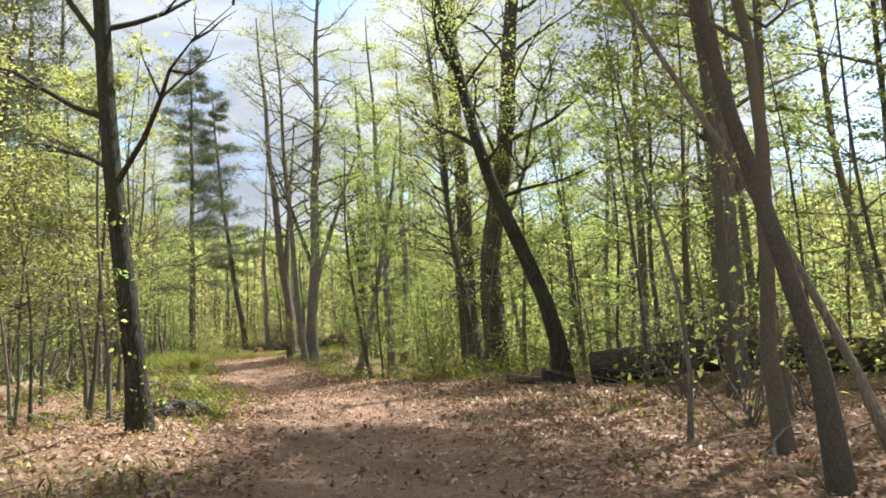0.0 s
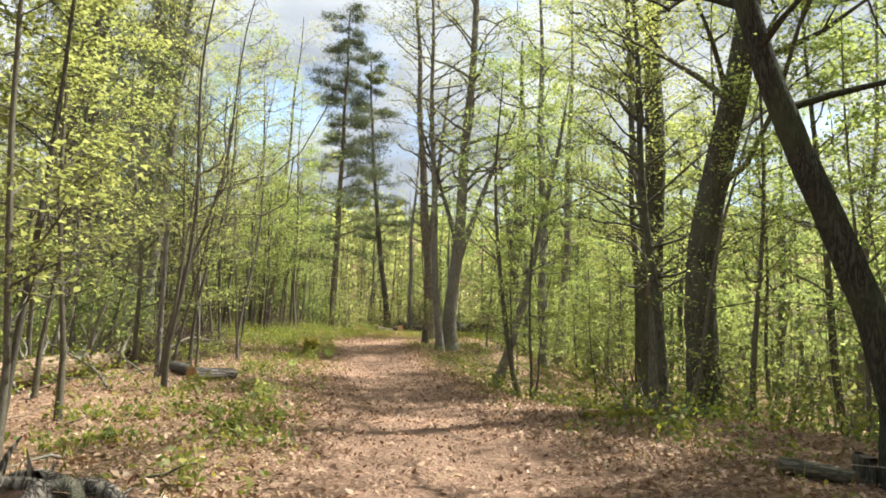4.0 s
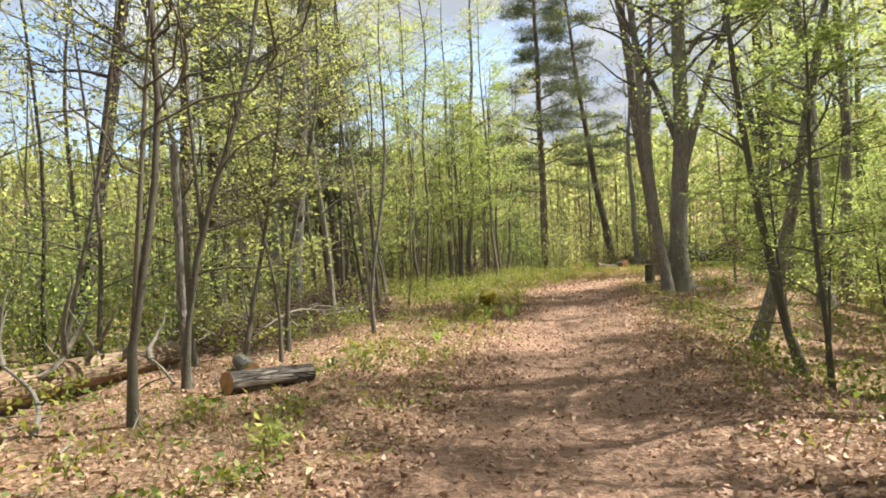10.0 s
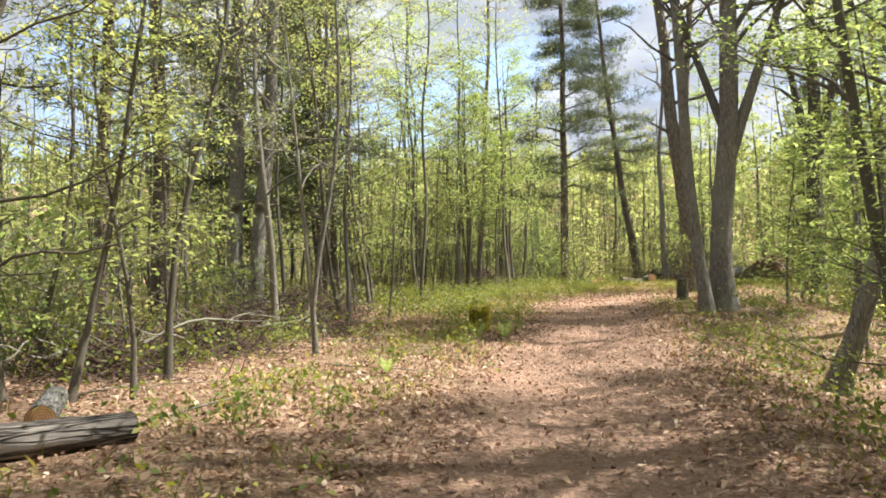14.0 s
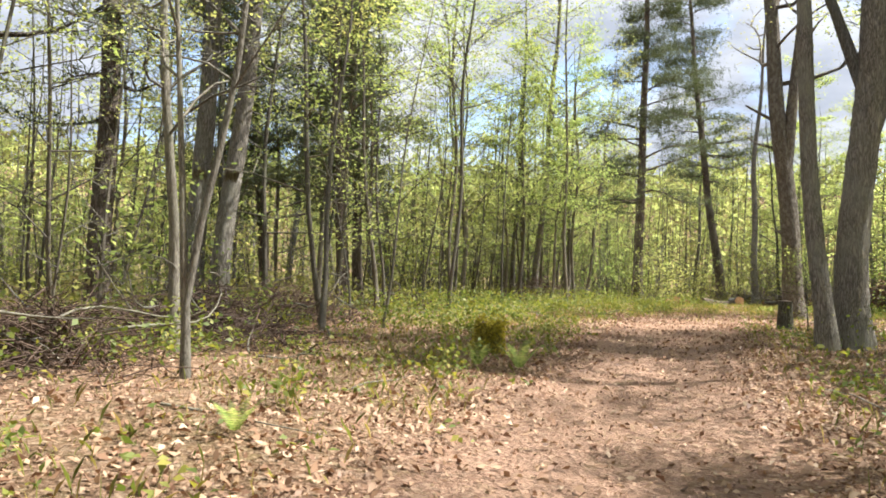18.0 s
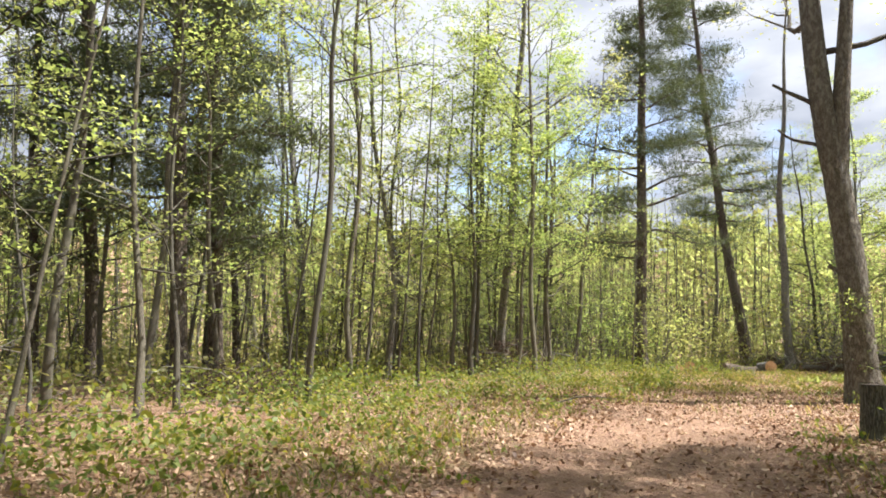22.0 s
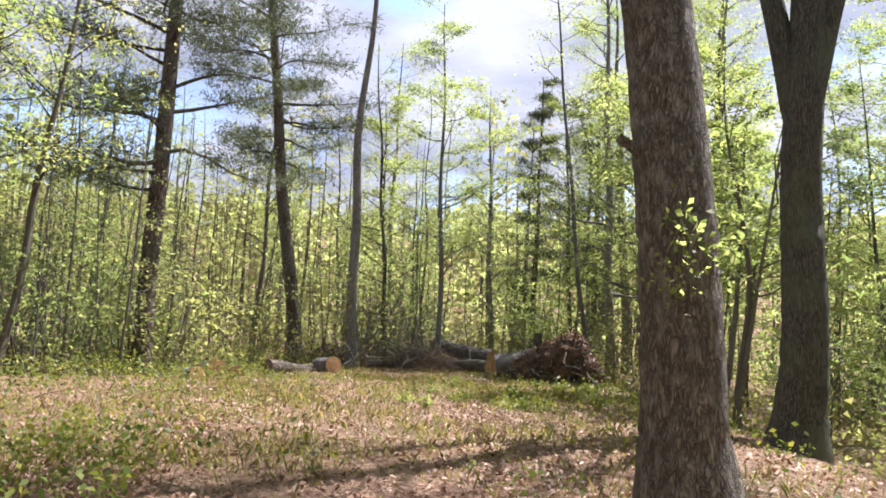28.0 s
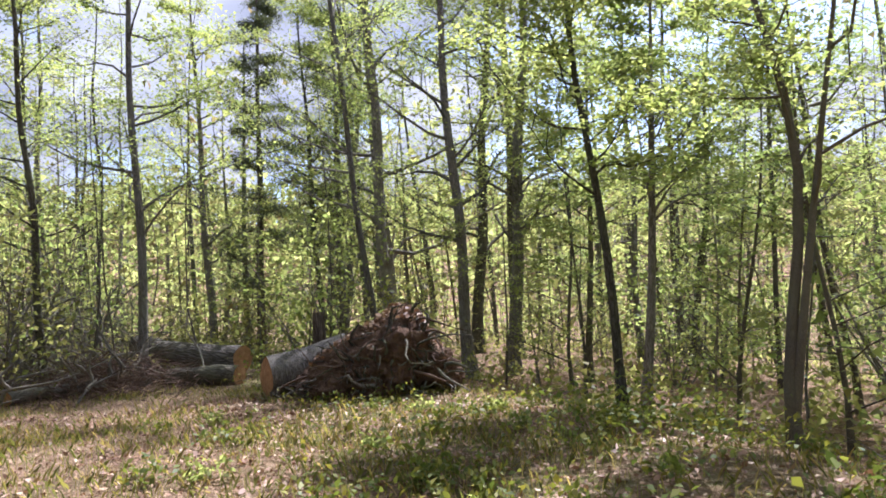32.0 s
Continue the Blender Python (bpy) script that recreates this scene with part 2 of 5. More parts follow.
def ground_material():
    m, nt, b = material("forest_floor", 0.95, 0.1)
    co = nt.nodes.new("ShaderNodeTexCoord")
    worn = nt.nodes.new("ShaderNodeAttribute")
    worn.attribute_name = "worn"
    green = nt.nodes.new("ShaderNodeAttribute")
    green.attribute_name = "green"
    vor = node(nt, "ShaderNodeTexVoronoi", Scale=18.0, Randomness=1.0)
    vor2 = node(nt, "ShaderNodeTexVoronoi", Scale=43.0)
    n1 = node(nt, "ShaderNodeTexNoise", Scale=0.9, Detail=5.0)
    n2 = node(nt, "ShaderNodeTexNoise", Scale=38.0, Detail=7.0, Roughness=0.7)
    n3 = node(nt, "ShaderNodeTexNoise", Scale=5.0, Detail=6.0, Roughness=0.65)
    for n in (vor, vor2, n1, n2, n3):
        nt.links.new(co.outputs["Object"], n.inputs["Vector"])
    sep = nt.nodes.new("ShaderNodeSeparateColor")
    nt.links.new(vor.outputs["Color"], sep.inputs[0])
    sep2 = nt.nodes.new("ShaderNodeSeparateColor")
    nt.links.new(vor2.outputs["Color"], sep2.inputs[0])
    stops = [(0.0, (0.13, 0.07, 0.044)), (0.35, (0.29, 0.17, 0.11)), (0.75, (0.45, 0.29, 0.195)), (1.0, (0.62, 0.47, 0.34))]
    l1 = ramp_of(nt, sep.outputs[0], stops)
    l2 = ramp_of(nt, sep2.outputs[1], stops)
    lit = mixed(nt, 0.5, l1.outputs[0], l2.outputs[0])
    dirt = ramp_of(nt, n2.outputs[0], [(0.25, (0.22, 0.125, 0.082)), (0.5, (0.44, 0.285, 0.20)), (0.8, (0.60, 0.43, 0.31))])
    grs = ramp_of(nt, n2.outputs[0], [(0.25, (0.06, 0.075, 0.02)), (0.75, (0.19, 0.19, 0.06))])
    edge = node(nt, "ShaderNodeMath")
    edge.operation = "MULTIPLY"
    er = ramp_of(nt, n3.outputs[0], [(0.35, (0.35, 0.35, 0.35)), (0.6, (1, 1, 1))])
    nt.links.new(worn.outputs["Fac"], edge.inputs[0])
    nt.links.new(er.outputs[0], edge.inputs[1])
    c1 = mixed(nt, edge.outputs[0], lit, dirt.outputs[0])
    ge = node(nt, "ShaderNodeMath")
    ge.operation = "MULTIPLY"
    nt.links.new(green.outputs["Fac"], ge.inputs[0])
    nt.links.new(er.outputs[0], ge.inputs[1])
    c2 = mixed(nt, ge.outputs[0], c1, grs.outputs[0])
    moss = ramp_of(nt, n3.outputs[0], [(0.56, (0, 0, 0)), (0.72, (0.45, 0.45, 0.45))])
    c2 = mixed(nt, moss.outputs[0], c2, (0.25, 0.215, 0.085))
    tone = ramp_of(nt, n1.outputs[0], [(0.3, (0.78, 0.76, 0.74)), (0.7, (1.15, 1.12, 1.1))])
    c3 = mixed(nt, 1.0, c2, tone.outputs[0], "MULTIPLY")
    nt.links.new(c3, b.inputs["Base Color"])
    add = node(nt, "ShaderNodeMath")
    add.operation = "ADD"
    nt.links.new(n2.outputs[0], add.inputs[0])
    nt.links.new(vor.outputs["Distance"], add.inputs[1])
    bp = node(nt, "ShaderNodeBump", Strength=1.0, Distance=0.06)
    nt.links.new(add.outputs[0], bp.inputs["Height"])
    nt.links.new(bp.outputs[0], b.inputs["Normal"])
    return m


def cut_wood(name, dark, light):
    m, nt, b = material(name, 0.8, 0.2)
    co = nt.nodes.new("ShaderNodeTexCoord")
    w = node(nt, "ShaderNodeTexWave", Scale=14.0, Distortion=2.5, Detail=3.0)
    w.wave_type, w.rings_direction = "RINGS", "Z"
    n = node(nt, "ShaderNodeTexNoise", Scale=9.0, Detail=5.0)
    nt.links.new(co.outputs["Object"], w.inputs["Vector"])
    nt.links.new(co.outputs["Object"], n.inputs["Vector"])
    c = ramp_of(nt, w.outputs[0], [(0.0, dark), (1.0, light)])
    t = ramp_of(nt, n.outputs[0], [(0.3, (0.65, 0.6, 0.55)), (0.7, (1.1, 1.1, 1.1))])
    nt.links.new(mixed(nt, 1.0, c.outputs[0], t.outputs[0], "MULTIPLY"), b.inputs["Base Color"])
    return m


def earth():
    m, nt, b = material("root_soil", 0.97, 0.1)
    co = nt.nodes.new("ShaderNodeTexCoord")
    n = node(nt, "ShaderNodeTexNoise", Scale=7.0, Detail=8.0, Roughness=0.75)
    nt.links.new(co.outputs["Object"], n.inputs["Vector"])
    c = ramp_of(nt, n.outputs[0], [(0.3, (0.07, 0.046, 0.032)), (0.55, (0.17, 0.108, 0.072)), (0.75, (0.28, 0.19, 0.13))])
    nt.links.new(c.outputs[0], b.inputs["Base Color"])
    bp = node(nt, "ShaderNodeBump", Strength=1.0, Distance=0.12)
    nt.links.new(n.outputs[0], bp.inputs["Height"])
    nt.links.new(bp.outputs[0], b.inputs["Normal"])
    return m


FLOOR, CUT, SOIL = ground_material(), cut_wood("cut_wood", (0.30, 0.16, 0.07), (0.46, 0.275, 0.135)), earth()
CUT_OLD = cut_wood("weathered_cut_wood", (0.10, 0.075, 0.058), (0.22, 0.165, 0.13))

# ---- the lie of the land ----


def step(a, b, x):
    u = np.clip((x - a) / (b - a), 0, 1)
    return u * u * (3 - 2 * u)


def path_x(y):
    """The track's centre line."""
    return np.interp(y, [-20, 0, 4, 9, 14, 20, 26, 32, 38, 44, 50, 60], [0.3, 0.1, -0.2, -0.9, -2.1, -4.2, -6.4, -8.4, -10.3, -12, -12.8, -13])


def wave(x, y, k, a):
    return np.sin(x * k + a) * np.cos(y * k * 1.13 - a * 1.7) + 0.6 * np.sin((x + y) * k * 1.9 + 2.3 * a) * np.cos((x - 0.6 * y) * k * 1.6)


def height(x, y):
    x, y = np.asarray(x, float), np.asarray(y, float)
    s = x - path_x(y)
    z = -1.0 * step(1.5, 5, s) * step(17, 25, y) * (1 - step(29, 36, y))
    z = z - 0.9 * step(4.5, 10, s) * step(14, 20, y) * (1 - 0.6 * step(60, 75, y))
    z = z - 1.6 * step(10, 30, s)
    z = z - 0.28 * np.exp(-(s / 3.2) ** 2) * step(13, 20, y) * (1 - step(28, 36, y))
    z = z - 0.3 * step(55, 62, y) * step(2, 9, -s)
    z = z + 33 * step(125, 270, np.hypot(x + 8, y - 34))
    z = z + 0.22 * np.exp(-((x + 3.6) ** 2 + (y - 8.2) ** 2) / 3.0)
    z = z + 0.025 * wave(x, y, 1.7, 0.4) + 0.012 * wave(x, y, 5.1, 1.9) - 0.05 * np.exp(-(s / 1.3) ** 2)
    return z


def worn_at(x, y):
    s = x - path_x(y)
    side = np.abs(s + 0.15 * wave(x, y, 0.9, 0.2))
    w = 1 - step(0.7, 1.7, side)
    w = w * (1 - 0.45 * step(36, 44, y))
    return w


def green_at(x, y):
    s = x - path_x(y)
    n = wave(x, y, 0.75, 1.1) * 0.5 + 0.5 * wave(x, y, 2.1, 0.3)
    strip = step(1.2, 2.2, np.abs(s)) * (1 - step(3.5, 7, np.abs(s)))
    strip = strip * (1 - 0.55 * (1 - step(24, 29, y)) * step(0, 1, -s)) * (1 - 0.7 * (1 - step(30, 36, y)) * step(0, 1, s))
    late = step(40, 50, y) * step(-8.5, -1.5, s) * (1 - step(5, 9, np.abs(s)))
    g = strip * (0.55 + 0.35 * n) * (1 - 0.75 * step(36, 44, y) * step(-8, -3, s) * (1 - step(1.5, 3, s))) + 0.7 * late * (0.6 + 0.4 * n)
    g = g * (1 - 0.6 * step(36, 41, y) * (1 - step(52, 56, y)) * step(0.8, 1.6, s))
    g = g + 0.5 * step(6.5, 10, np.abs(s)) * np.clip(0.55 + 0.6 * n, 0, 1)
    return np.clip(g, 0, 1)


def turf_at(x, y):
    """Thin short turf in patches over the back of the clearing, with a bare litter patch in its middle."""
    u = 1.25 - ((x + 12.5) / 6.5) ** 2 - ((y - 55) / 8.0) ** 2
    bare = np.exp(-((x + 11.8) / 1.5) ** 2 - ((y - 52) / 3.0) ** 2)
    return step(0.0, 0.7, u) * (1 - 0.85 * bare) * np.clip(0.45 + 0.7 * wave(x, y, 0.85, 0.7) + 0.4 * wave(x, y, 2.6, 1.9), 0.02, 1)


def is_open(x, y):
    """Ground that is kept free of stems: the track, its verges and the clearing."""
    s = x - path_x(y)
    if y < 62 and -3.4 - 1.2 * math.sin(y * 0.3) < s < 2.4:
        return True
    if 12 < y < 40 and -5.2 < s < 1.0:
        return True
    if ((x + 13) / 7.5) ** 2 + ((y - 52) / 11.5) ** 2 < 1:
        return True
    return (x + 8.5) ** 2 + (y - 62.5) ** 2 < 14


def mesh_of(name, verts, quads):
    """A mesh of four-cornered faces from arrays."""
    me = bpy.data.meshes.new(name)
    verts, quads = np.asarray(verts, np.float32), np.asarray(quads, np.int32)
    k = quads.shape[1]
    me.vertices.add(len(verts))
    me.vertices.foreach_set("co", verts.ravel())
    me.loops.add(quads.size)
    me.loops.foreach_set("vertex_index", quads.ravel())
    me.polygons.add(len(quads))
    me.polygons.foreach_set("loop_start", np.arange(0, quads.size, k, dtype=np.int32))
    me.polygons.foreach_set("loop_total", np.full(len(quads), k, np.int32))
    me.update(calc_edges=True)
    return me


def smooth(me):
    me.polygons.foreach_set("use_smooth", np.ones(len(me.polygons), bool))
    return me


def build_ground():
    xs = np.unique(np.concatenate([np.linspace(-900, -350, 8), np.linspace(-350, -60, 26), np.linspace(-60, -20, 41), np.arange(-20, 8.01, 0.28), np.linspace(8, 50, 43), np.linspace(50, 350, 26), np.linspace(350, 900, 8)]))
    ys = np.unique(np.concatenate([np.linspace(-900, -350, 8), np.linspace(-350, -30, 20), np.linspace(-30, 0, 21), np.arange(0, 66.01, 0.28), np.linspace(66, 120, 40), np.linspace(120, 350, 20), np.linspace(350, 900, 8)]))
    gx, gy = np.meshgrid(xs, ys)
    v = np.stack([gx.ravel(), gy.ravel(), height(gx, gy).ravel()], 1)
    nx, ny = len(xs), len(ys)
    i = (np.arange(ny - 1)[:, None] * nx + np.arange(nx - 1)[None]).ravel()
    me = smooth(mesh_of("ground", v, np.stack([i, i + 1, i + nx + 1, i + nx], 1)))
    for key, f in (("worn", worn_at), ("green", green_at)):
        at = me.attributes.new(key, "FLOAT", "POINT")
        at.data.foreach_set("value", np.asarray(f(v[:, 0], v[:, 1]), np.float32))
    me.materials.append(FLOOR)
    return tagged(new("ground", me), "leaf-strewn woodland ground with a worn reddish dirt track", "ground", kind="structure")


ground = build_ground()

# ---- growing things ----


def part(name, me, mat, parent, label=""):
    me.materials.append(mat)
    ob = new(name, me)
    ob.parent = parent
    if label:
        ob["label"] = label
    return ob


class Tubes:
    """Gathers tapered tubes into one mesh."""

    def __init__(self):
        self.v, self.f, self.n = [], [], 0

    def add(self, pts, radii, sides, lump=0.0, rng=None, cap=False):
        pts = np.asarray(pts, float)
        k = len(pts)
        tan = np.gradient(pts, axis=0)
        tan /= np.linalg.norm(tan, axis=1)[:, None] + 1e-9
        ref = np.array([0.0, 0, 1]) if abs(tan[0][2]) < 0.8 else np.array([1.0, 0, 0])
        u = np.cross(tan, ref)
        u /= np.linalg.norm(u, axis=1)[:, None] + 1e-9
        w = np.cross(tan, u)
        a = np.arange(sides) * 2 * np.pi / sides
        r = np.asarray(radii, float)[:, None] * np.ones(sides)[None]
        if lump and rng is not None:
            r = r * (1 + lump * rng.normal(size=(k, sides)).clip(-2, 2))
        ring = pts[:, None] + r[:, :, None] * (u[:, None] * np.cos(a)[None, :, None] + w[:, None] * np.sin(a)[None, :, None])
        self.v.append(ring.reshape(-1, 3))
        i, j = np.meshgrid(np.arange(k - 1), np.arange(sides), indexing="ij")
        j2 = (j + 1) % sides
        self.f.append(np.stack([i * sides + j, i * sides + j2, (i + 1) * sides + j2, (i + 1) * sides + j], -1).reshape(-1, 4) + self.n)
        self.n += k * sides

    def mesh(self, name):
        return smooth(mesh_of(name, np.concatenate(self.v), np.concatenate(self.f)))


def bend(a, b, rng, k=5, sag=0.1):
    """A wavering line from a to b."""
    t = np.linspace(0, 1, k)[:, None]
    a, b = np.asarray(a, float), np.asarray(b, float)
    L = np.linalg.norm(b - a)
    w = rng.normal(size=3) * sag * L
    w2 = rng.normal(size=3) * sag * L * 0.5
    return a + (b - a) * t + w * np.sin(np.pi * t) + w2 * np.sin(2 * np.pi * t)


def leaves(name, centres, size, rng, flat=0.55, ratio=0.55, corners=4, curl=0.12):
    """Loose leaves about the centres: folded lozenges near by, three-cornered ones further off."""
    n = len(centres)
    nor = rng.normal(size=(n, 3)) * (1 - flat) + np.array([0, 0, 1.0]) * flat
    nor /= np.linalg.norm(nor, axis=1)[:, None]
    u = np.cross(nor, rng.normal(size=(n, 3)))
    u /= np.linalg.norm(u, axis=1)[:, None] + 1e-9
    w = np.cross(nor, u)
    L = (size * rng.uniform(0.6, 1.35, n))[:, None]
    c = np.asarray(centres)
    if corners == 3:
        v = np.stack([c - u * L * 0.5, c + w * L * ratio * 0.6 + u * L * 0.25, c - w * L * ratio * 0.6 + u * L * 0.4], 1).reshape(-1, 3)
    else:
        fold = nor * L * curl
        v = np.stack([c - u * L * 0.5, c + w * L * ratio * 0.5 + fold, c + u * L * 0.5, c - w * L * ratio * 0.5 + fold], 1).reshape(-1, 3)
    return mesh_of(name, v, np.arange(corners * n, dtype=np.int32).reshape(n, corners))


def needles(name, centres, rng, length=0.2, per=14):
    n = len(centres) * per
    c = np.repeat(np.asarray(centres), per, 0) + rng.normal(size=(n, 3)) * 0.06
    d = rng.normal(size=(n, 3)) + np.array([0, 0, 0.3])
    d /= np.linalg.norm(d, axis=1)[:, None]
    w = np.cross(d, rng.normal(size=(n, 3)))
    w /= np.linalg.norm(w, axis=1)[:, None] + 1e-9
    L = length * rng.uniform(0.7, 1.3, n)[:, None]
    W = 0.014
    v = np.stack([c - w * W, c + w * W, c + d * L], 1).reshape(-1, 3)
    return mesh_of(name, v, np.arange(3 * n, dtype=np.int32).reshape(n, 3))


def spine(offsets, tall, rng, waver=0.05):
    """The trunk's line: through the offsets and on up to its full height."""
    pts = [np.zeros(3)] + [np.array(o, float) for o in offsets]
    d = pts[-1] - pts[-2]
    d /= np.linalg.norm(d)
    top = pts[-1]
    if top[2] < tall:
        d = d * 0.6 + np.array([0, 0, 0.4])
        d /= d[2]
        pts.append(top + d * (tall - top[2]))
    p = np.array(pts)
    z = np.linspace(0, p[-1][2], max(8, int(p[-1][2] / 0.7)))
    line = np.stack([np.interp(z, p[:, 2], p[:, 0]), np.interp(z, p[:, 2], p[:, 1]), z], 1)
    for _ in range(2):
        line[1:-1] = (line[:-2] + 2 * line[1:-1] + line[2:]) / 4
    ph = rng.uniform(0, 6, 2)
    line[:, 0] += waver * np.sin(z * 0.9 + ph[0]) * np.minimum(z, 1)
    line[:, 1] += waver * np.sin(z * 1.1 + ph[1]) * np.minimum(z, 1)
    return line


def on_spine(line, z):
    return np.array([np.interp(z, line[:, 2], line[:, c]) for c in range(3)])


COUNT = {"oak": 20, "pine": 42, "dead": 9, "sapling": 16}
LEAVES, LEAF_SCALE = 1.25, 0.8
SUBS = {"oak": 6, "pine": 5, "sapling": 5, "dead": 1}


def make_tree(x, y, d, offsets, tall, style="oak", seed=1, label="", group="", low=None, dense=1.0, bark_mat=None, leaf_mat=None, leaf_size=None, forks=(), stubs=(), many=False, name="", limbs=0):
    """One tree: trunk, limbs and crown under an empty at its foot. many: a model for repeats, with its branches joined."""
    rng = np.random.default_rng(seed)
    root = new(name or {"pine": "pine_tree", "dead": "dead_tree", "sapling": "sapling"}.get(style, "tree"))
    root.location = (x, y, float(height(x, y)) - 0.06)
    main = bark_mat or {"oak": BARK, "pine": BARK_PINE, "dead": BARK, "sapling": BARK_SLIM if d > 0.055 else BARK_PALE}[style]
    if main is BARK and d < 0.16:
        main = BARK_SLIM
    line = spine(offsets, tall, rng, 0.03 if style == "pine" else 0.05 if d > 0.16 else 0.085)
    z = line[:, 2]
    rad = d / 2 * np.clip(1 - z / (tall * 1.06), 0.04, 1) ** 0.75
    rad = rad * (1 + 0.42 * np.exp(-z / (0.22 + d * 0.3)))
    sides = 18 if d > 0.3 else 12 if d > 0.12 else 7
    if many:
        sides = 7 if d > 0.1 else 5
    t = Tubes()
    if d > 0.3 and not many:
        zz = np.unique(np.concatenate([np.linspace(0, 6, 40), z]))
        zz = zz[zz <= z[-1]]
        t.add(np.stack([np.interp(zz, z, line[:, c]) for c in range(3)], 1), np.interp(zz, z, rad), sides, 0.022, rng)
    else:
        t.add(line, rad, sides, 0.03, rng)
    part("trunk", t.mesh("trunk"), main, root)
    joined, tips = Tubes(), []
    for fz, fx, fy, ftall, fd in forks:
        t = Tubes()
        a, b = on_spine(line, fz), np.array([fx, fy, ftall])
        m = a + (b - a) * 0.35 + np.array([0, 0, 0.25])
        tt = np.linspace(0, 1, 12)[:, None]
        fl = (1 - tt) ** 2 * a + 2 * tt * (1 - tt) * m + tt ** 2 * b
        t.add(fl, np.linspace(fd / 2, fd * 0.12, 12), 12, 0.03, rng)
        for q in range(5):
            s0 = fl[5 + q]
            e0 = s0 + np.array([*(rng.normal(size=2) * 1.2), rng.uniform(0.3, 1.6)])
            t.add(bend(s0, e0, rng, 5), np.linspace(fd * 0.2, 0.01, 5), 5)
            tips += [(e0, 0.6)]
        part("forked_stem", t.mesh("forked_stem"), main, root)
    for sz, sx, sy, rise, sr in stubs:
        t = Tubes()
        a = on_spine(line, sz)
        t.add(bend(a, a + np.array([sx, sy, rise]), rng, 7, 0.05), np.linspace(sr, sr * 0.5, 7), 8, 0.06, rng)
        part("broken_limb", t.mesh("broken_limb"), main, root, "bare broken limb")
    z0 = low if low is not None else {"oak": tall * 0.32, "pine": tall * 0.3, "dead": tall * 0.35, "sapling": min(1.2, tall * 0.25)}[style]
    count, subs = limbs or COUNT[style], SUBS[style] - (1 if many else 0)
    for k in range(count):
        f = (k + rng.uniform(0, 1)) / count
        hz = z0 + (z[-1] * 0.97 - z0) * min(f, 1)
        a = on_spine(line, hz)
        r0 = float(np.interp(hz, z, rad))
        az = rng.uniform(0, 2 * np.pi)
        up = (hz - z0) / max(z[-1] - z0, 0.1)
        if style == "oak":
            L, rise = rng.uniform(0.13, 0.24) * tall * (1.05 - 0.6 * up), rng.uniform(0.25, 0.9)
        elif style == "pine":
            L, rise = rng.uniform(0.07, 0.15) * tall * (1.1 - 0.7 * up), rng.uniform(-0.15, 0.45)
        elif style == "dead":
            L, rise = rng.uniform(0.3, 1.5) * (1.1 - 0.6 * up), rng.uniform(0.2, 1.0)
        else:
            L, rise = rng.uniform(0.14, 0.3) * tall * (1.1 - 0.7 * up), rng.uniform(0.1, 0.55)
        dirn = np.array([math.cos(az), math.sin(az), rise])
        b = a + dirn / np.linalg.norm(dirn) * L
        kb = 3 if many else 6
        br = bend(a, b, rng, kb, 0.07)
        r1 = min(r0 * 0.45, 0.012 + L * 0.016)
        limb = joined if many else Tubes()
        limb.add(br, np.linspace(r1, 0.004, kb), 3 if many else 4)
        for q in range(subs):
            s = br[min(kb - 1, kb // 3 + q * (kb - 2) // subs)]
            side_way = np.cross(dirn, [0, 0, 1.0]) * (1 if q % 2 else -1)
            e = s + (side_way * rng.uniform(0.3, 0.8) + dirn * rng.uniform(0.2, 0.7) + np.array([0, 0, rng.uniform(-0.1, 0.35)])) * L * rng.uniform(0.22, 0.42)
            k2 = 2 if many else 4
            spray = bend(s, e, rng, k2, 0.08)
            limb.add(spray, np.linspace(r1 * 0.42, 0.003, k2), 3)
            if not many and style == "oak":
                for w in range(3):
                    g = spray[1 + w] if w < 2 else (s + e) / 2
                    h = g + (rng.normal(size=3) * np.array([1, 1, 0.5]) + np.array([0, 0, 0.25])) * L * 0.11
                    limb.add([g, h], (0.005, 0.002), 3)
                    tips.append((h, L * 0.1))
            tips.append((e, L * 0.22))
            tips.append(((s + e) / 2, L * 0.18))
        tips.append((b, L * 0.2))
        if not many:
            part("limb", limb.mesh("limb"), main, root)
    if many:
        tagged(part("branchwork", joined.mesh("branchwork"), main, root, "fine spreading branches"), kind="stuff")
    if style != "dead":
        c = np.array([p for p, _ in tips])
        sp = np.array([w for _, w in tips])
        if style == "pine":
            n = int(10 * dense)
            cc = np.repeat(c, n, 0) + rng.normal(size=(len(c) * n, 3)) * np.array([1, 1, 0.35]) * np.repeat(np.clip(sp, 0.1, 0.4), n)[:, None]
            part("crown", needles("crown", cc, rng, 0.24, 5), NEEDLE, root, "dark green needle clumps")
        else:
            n = max(1, round({"oak": 18, "sapling": 13}[style] * dense * LEAVES * (0.36 if style == "oak" and not many else 1.0)))
            spread = np.repeat(np.clip(sp, 0.14, 0.8), n)[:, None]
            cc = np.repeat(c, n, 0) + rng.normal(size=(len(c) * n, 3)) * np.array([1, 1, 0.2]) * spread
            if not many:
                wx, wy = cc[:, 0] + x, cc[:, 1] + y
                cc = cc[(np.abs(wx - path_x(wy)) > 1.9) | (cc[:, 2] > 4.2)]
            size = LEAF_SCALE * leaf_size if leaf_size else LEAF_SCALE * {"oak": 0.115, "sapling": 0.10}[style]
            part("crown", leaves("crown", cc, size, rng, 0.7, 0.62, 3), leaf_mat or {"oak": LEAF_OLIVE, "sapling": LEAF_FRESH}[style], root, "sparse young spring leaves")
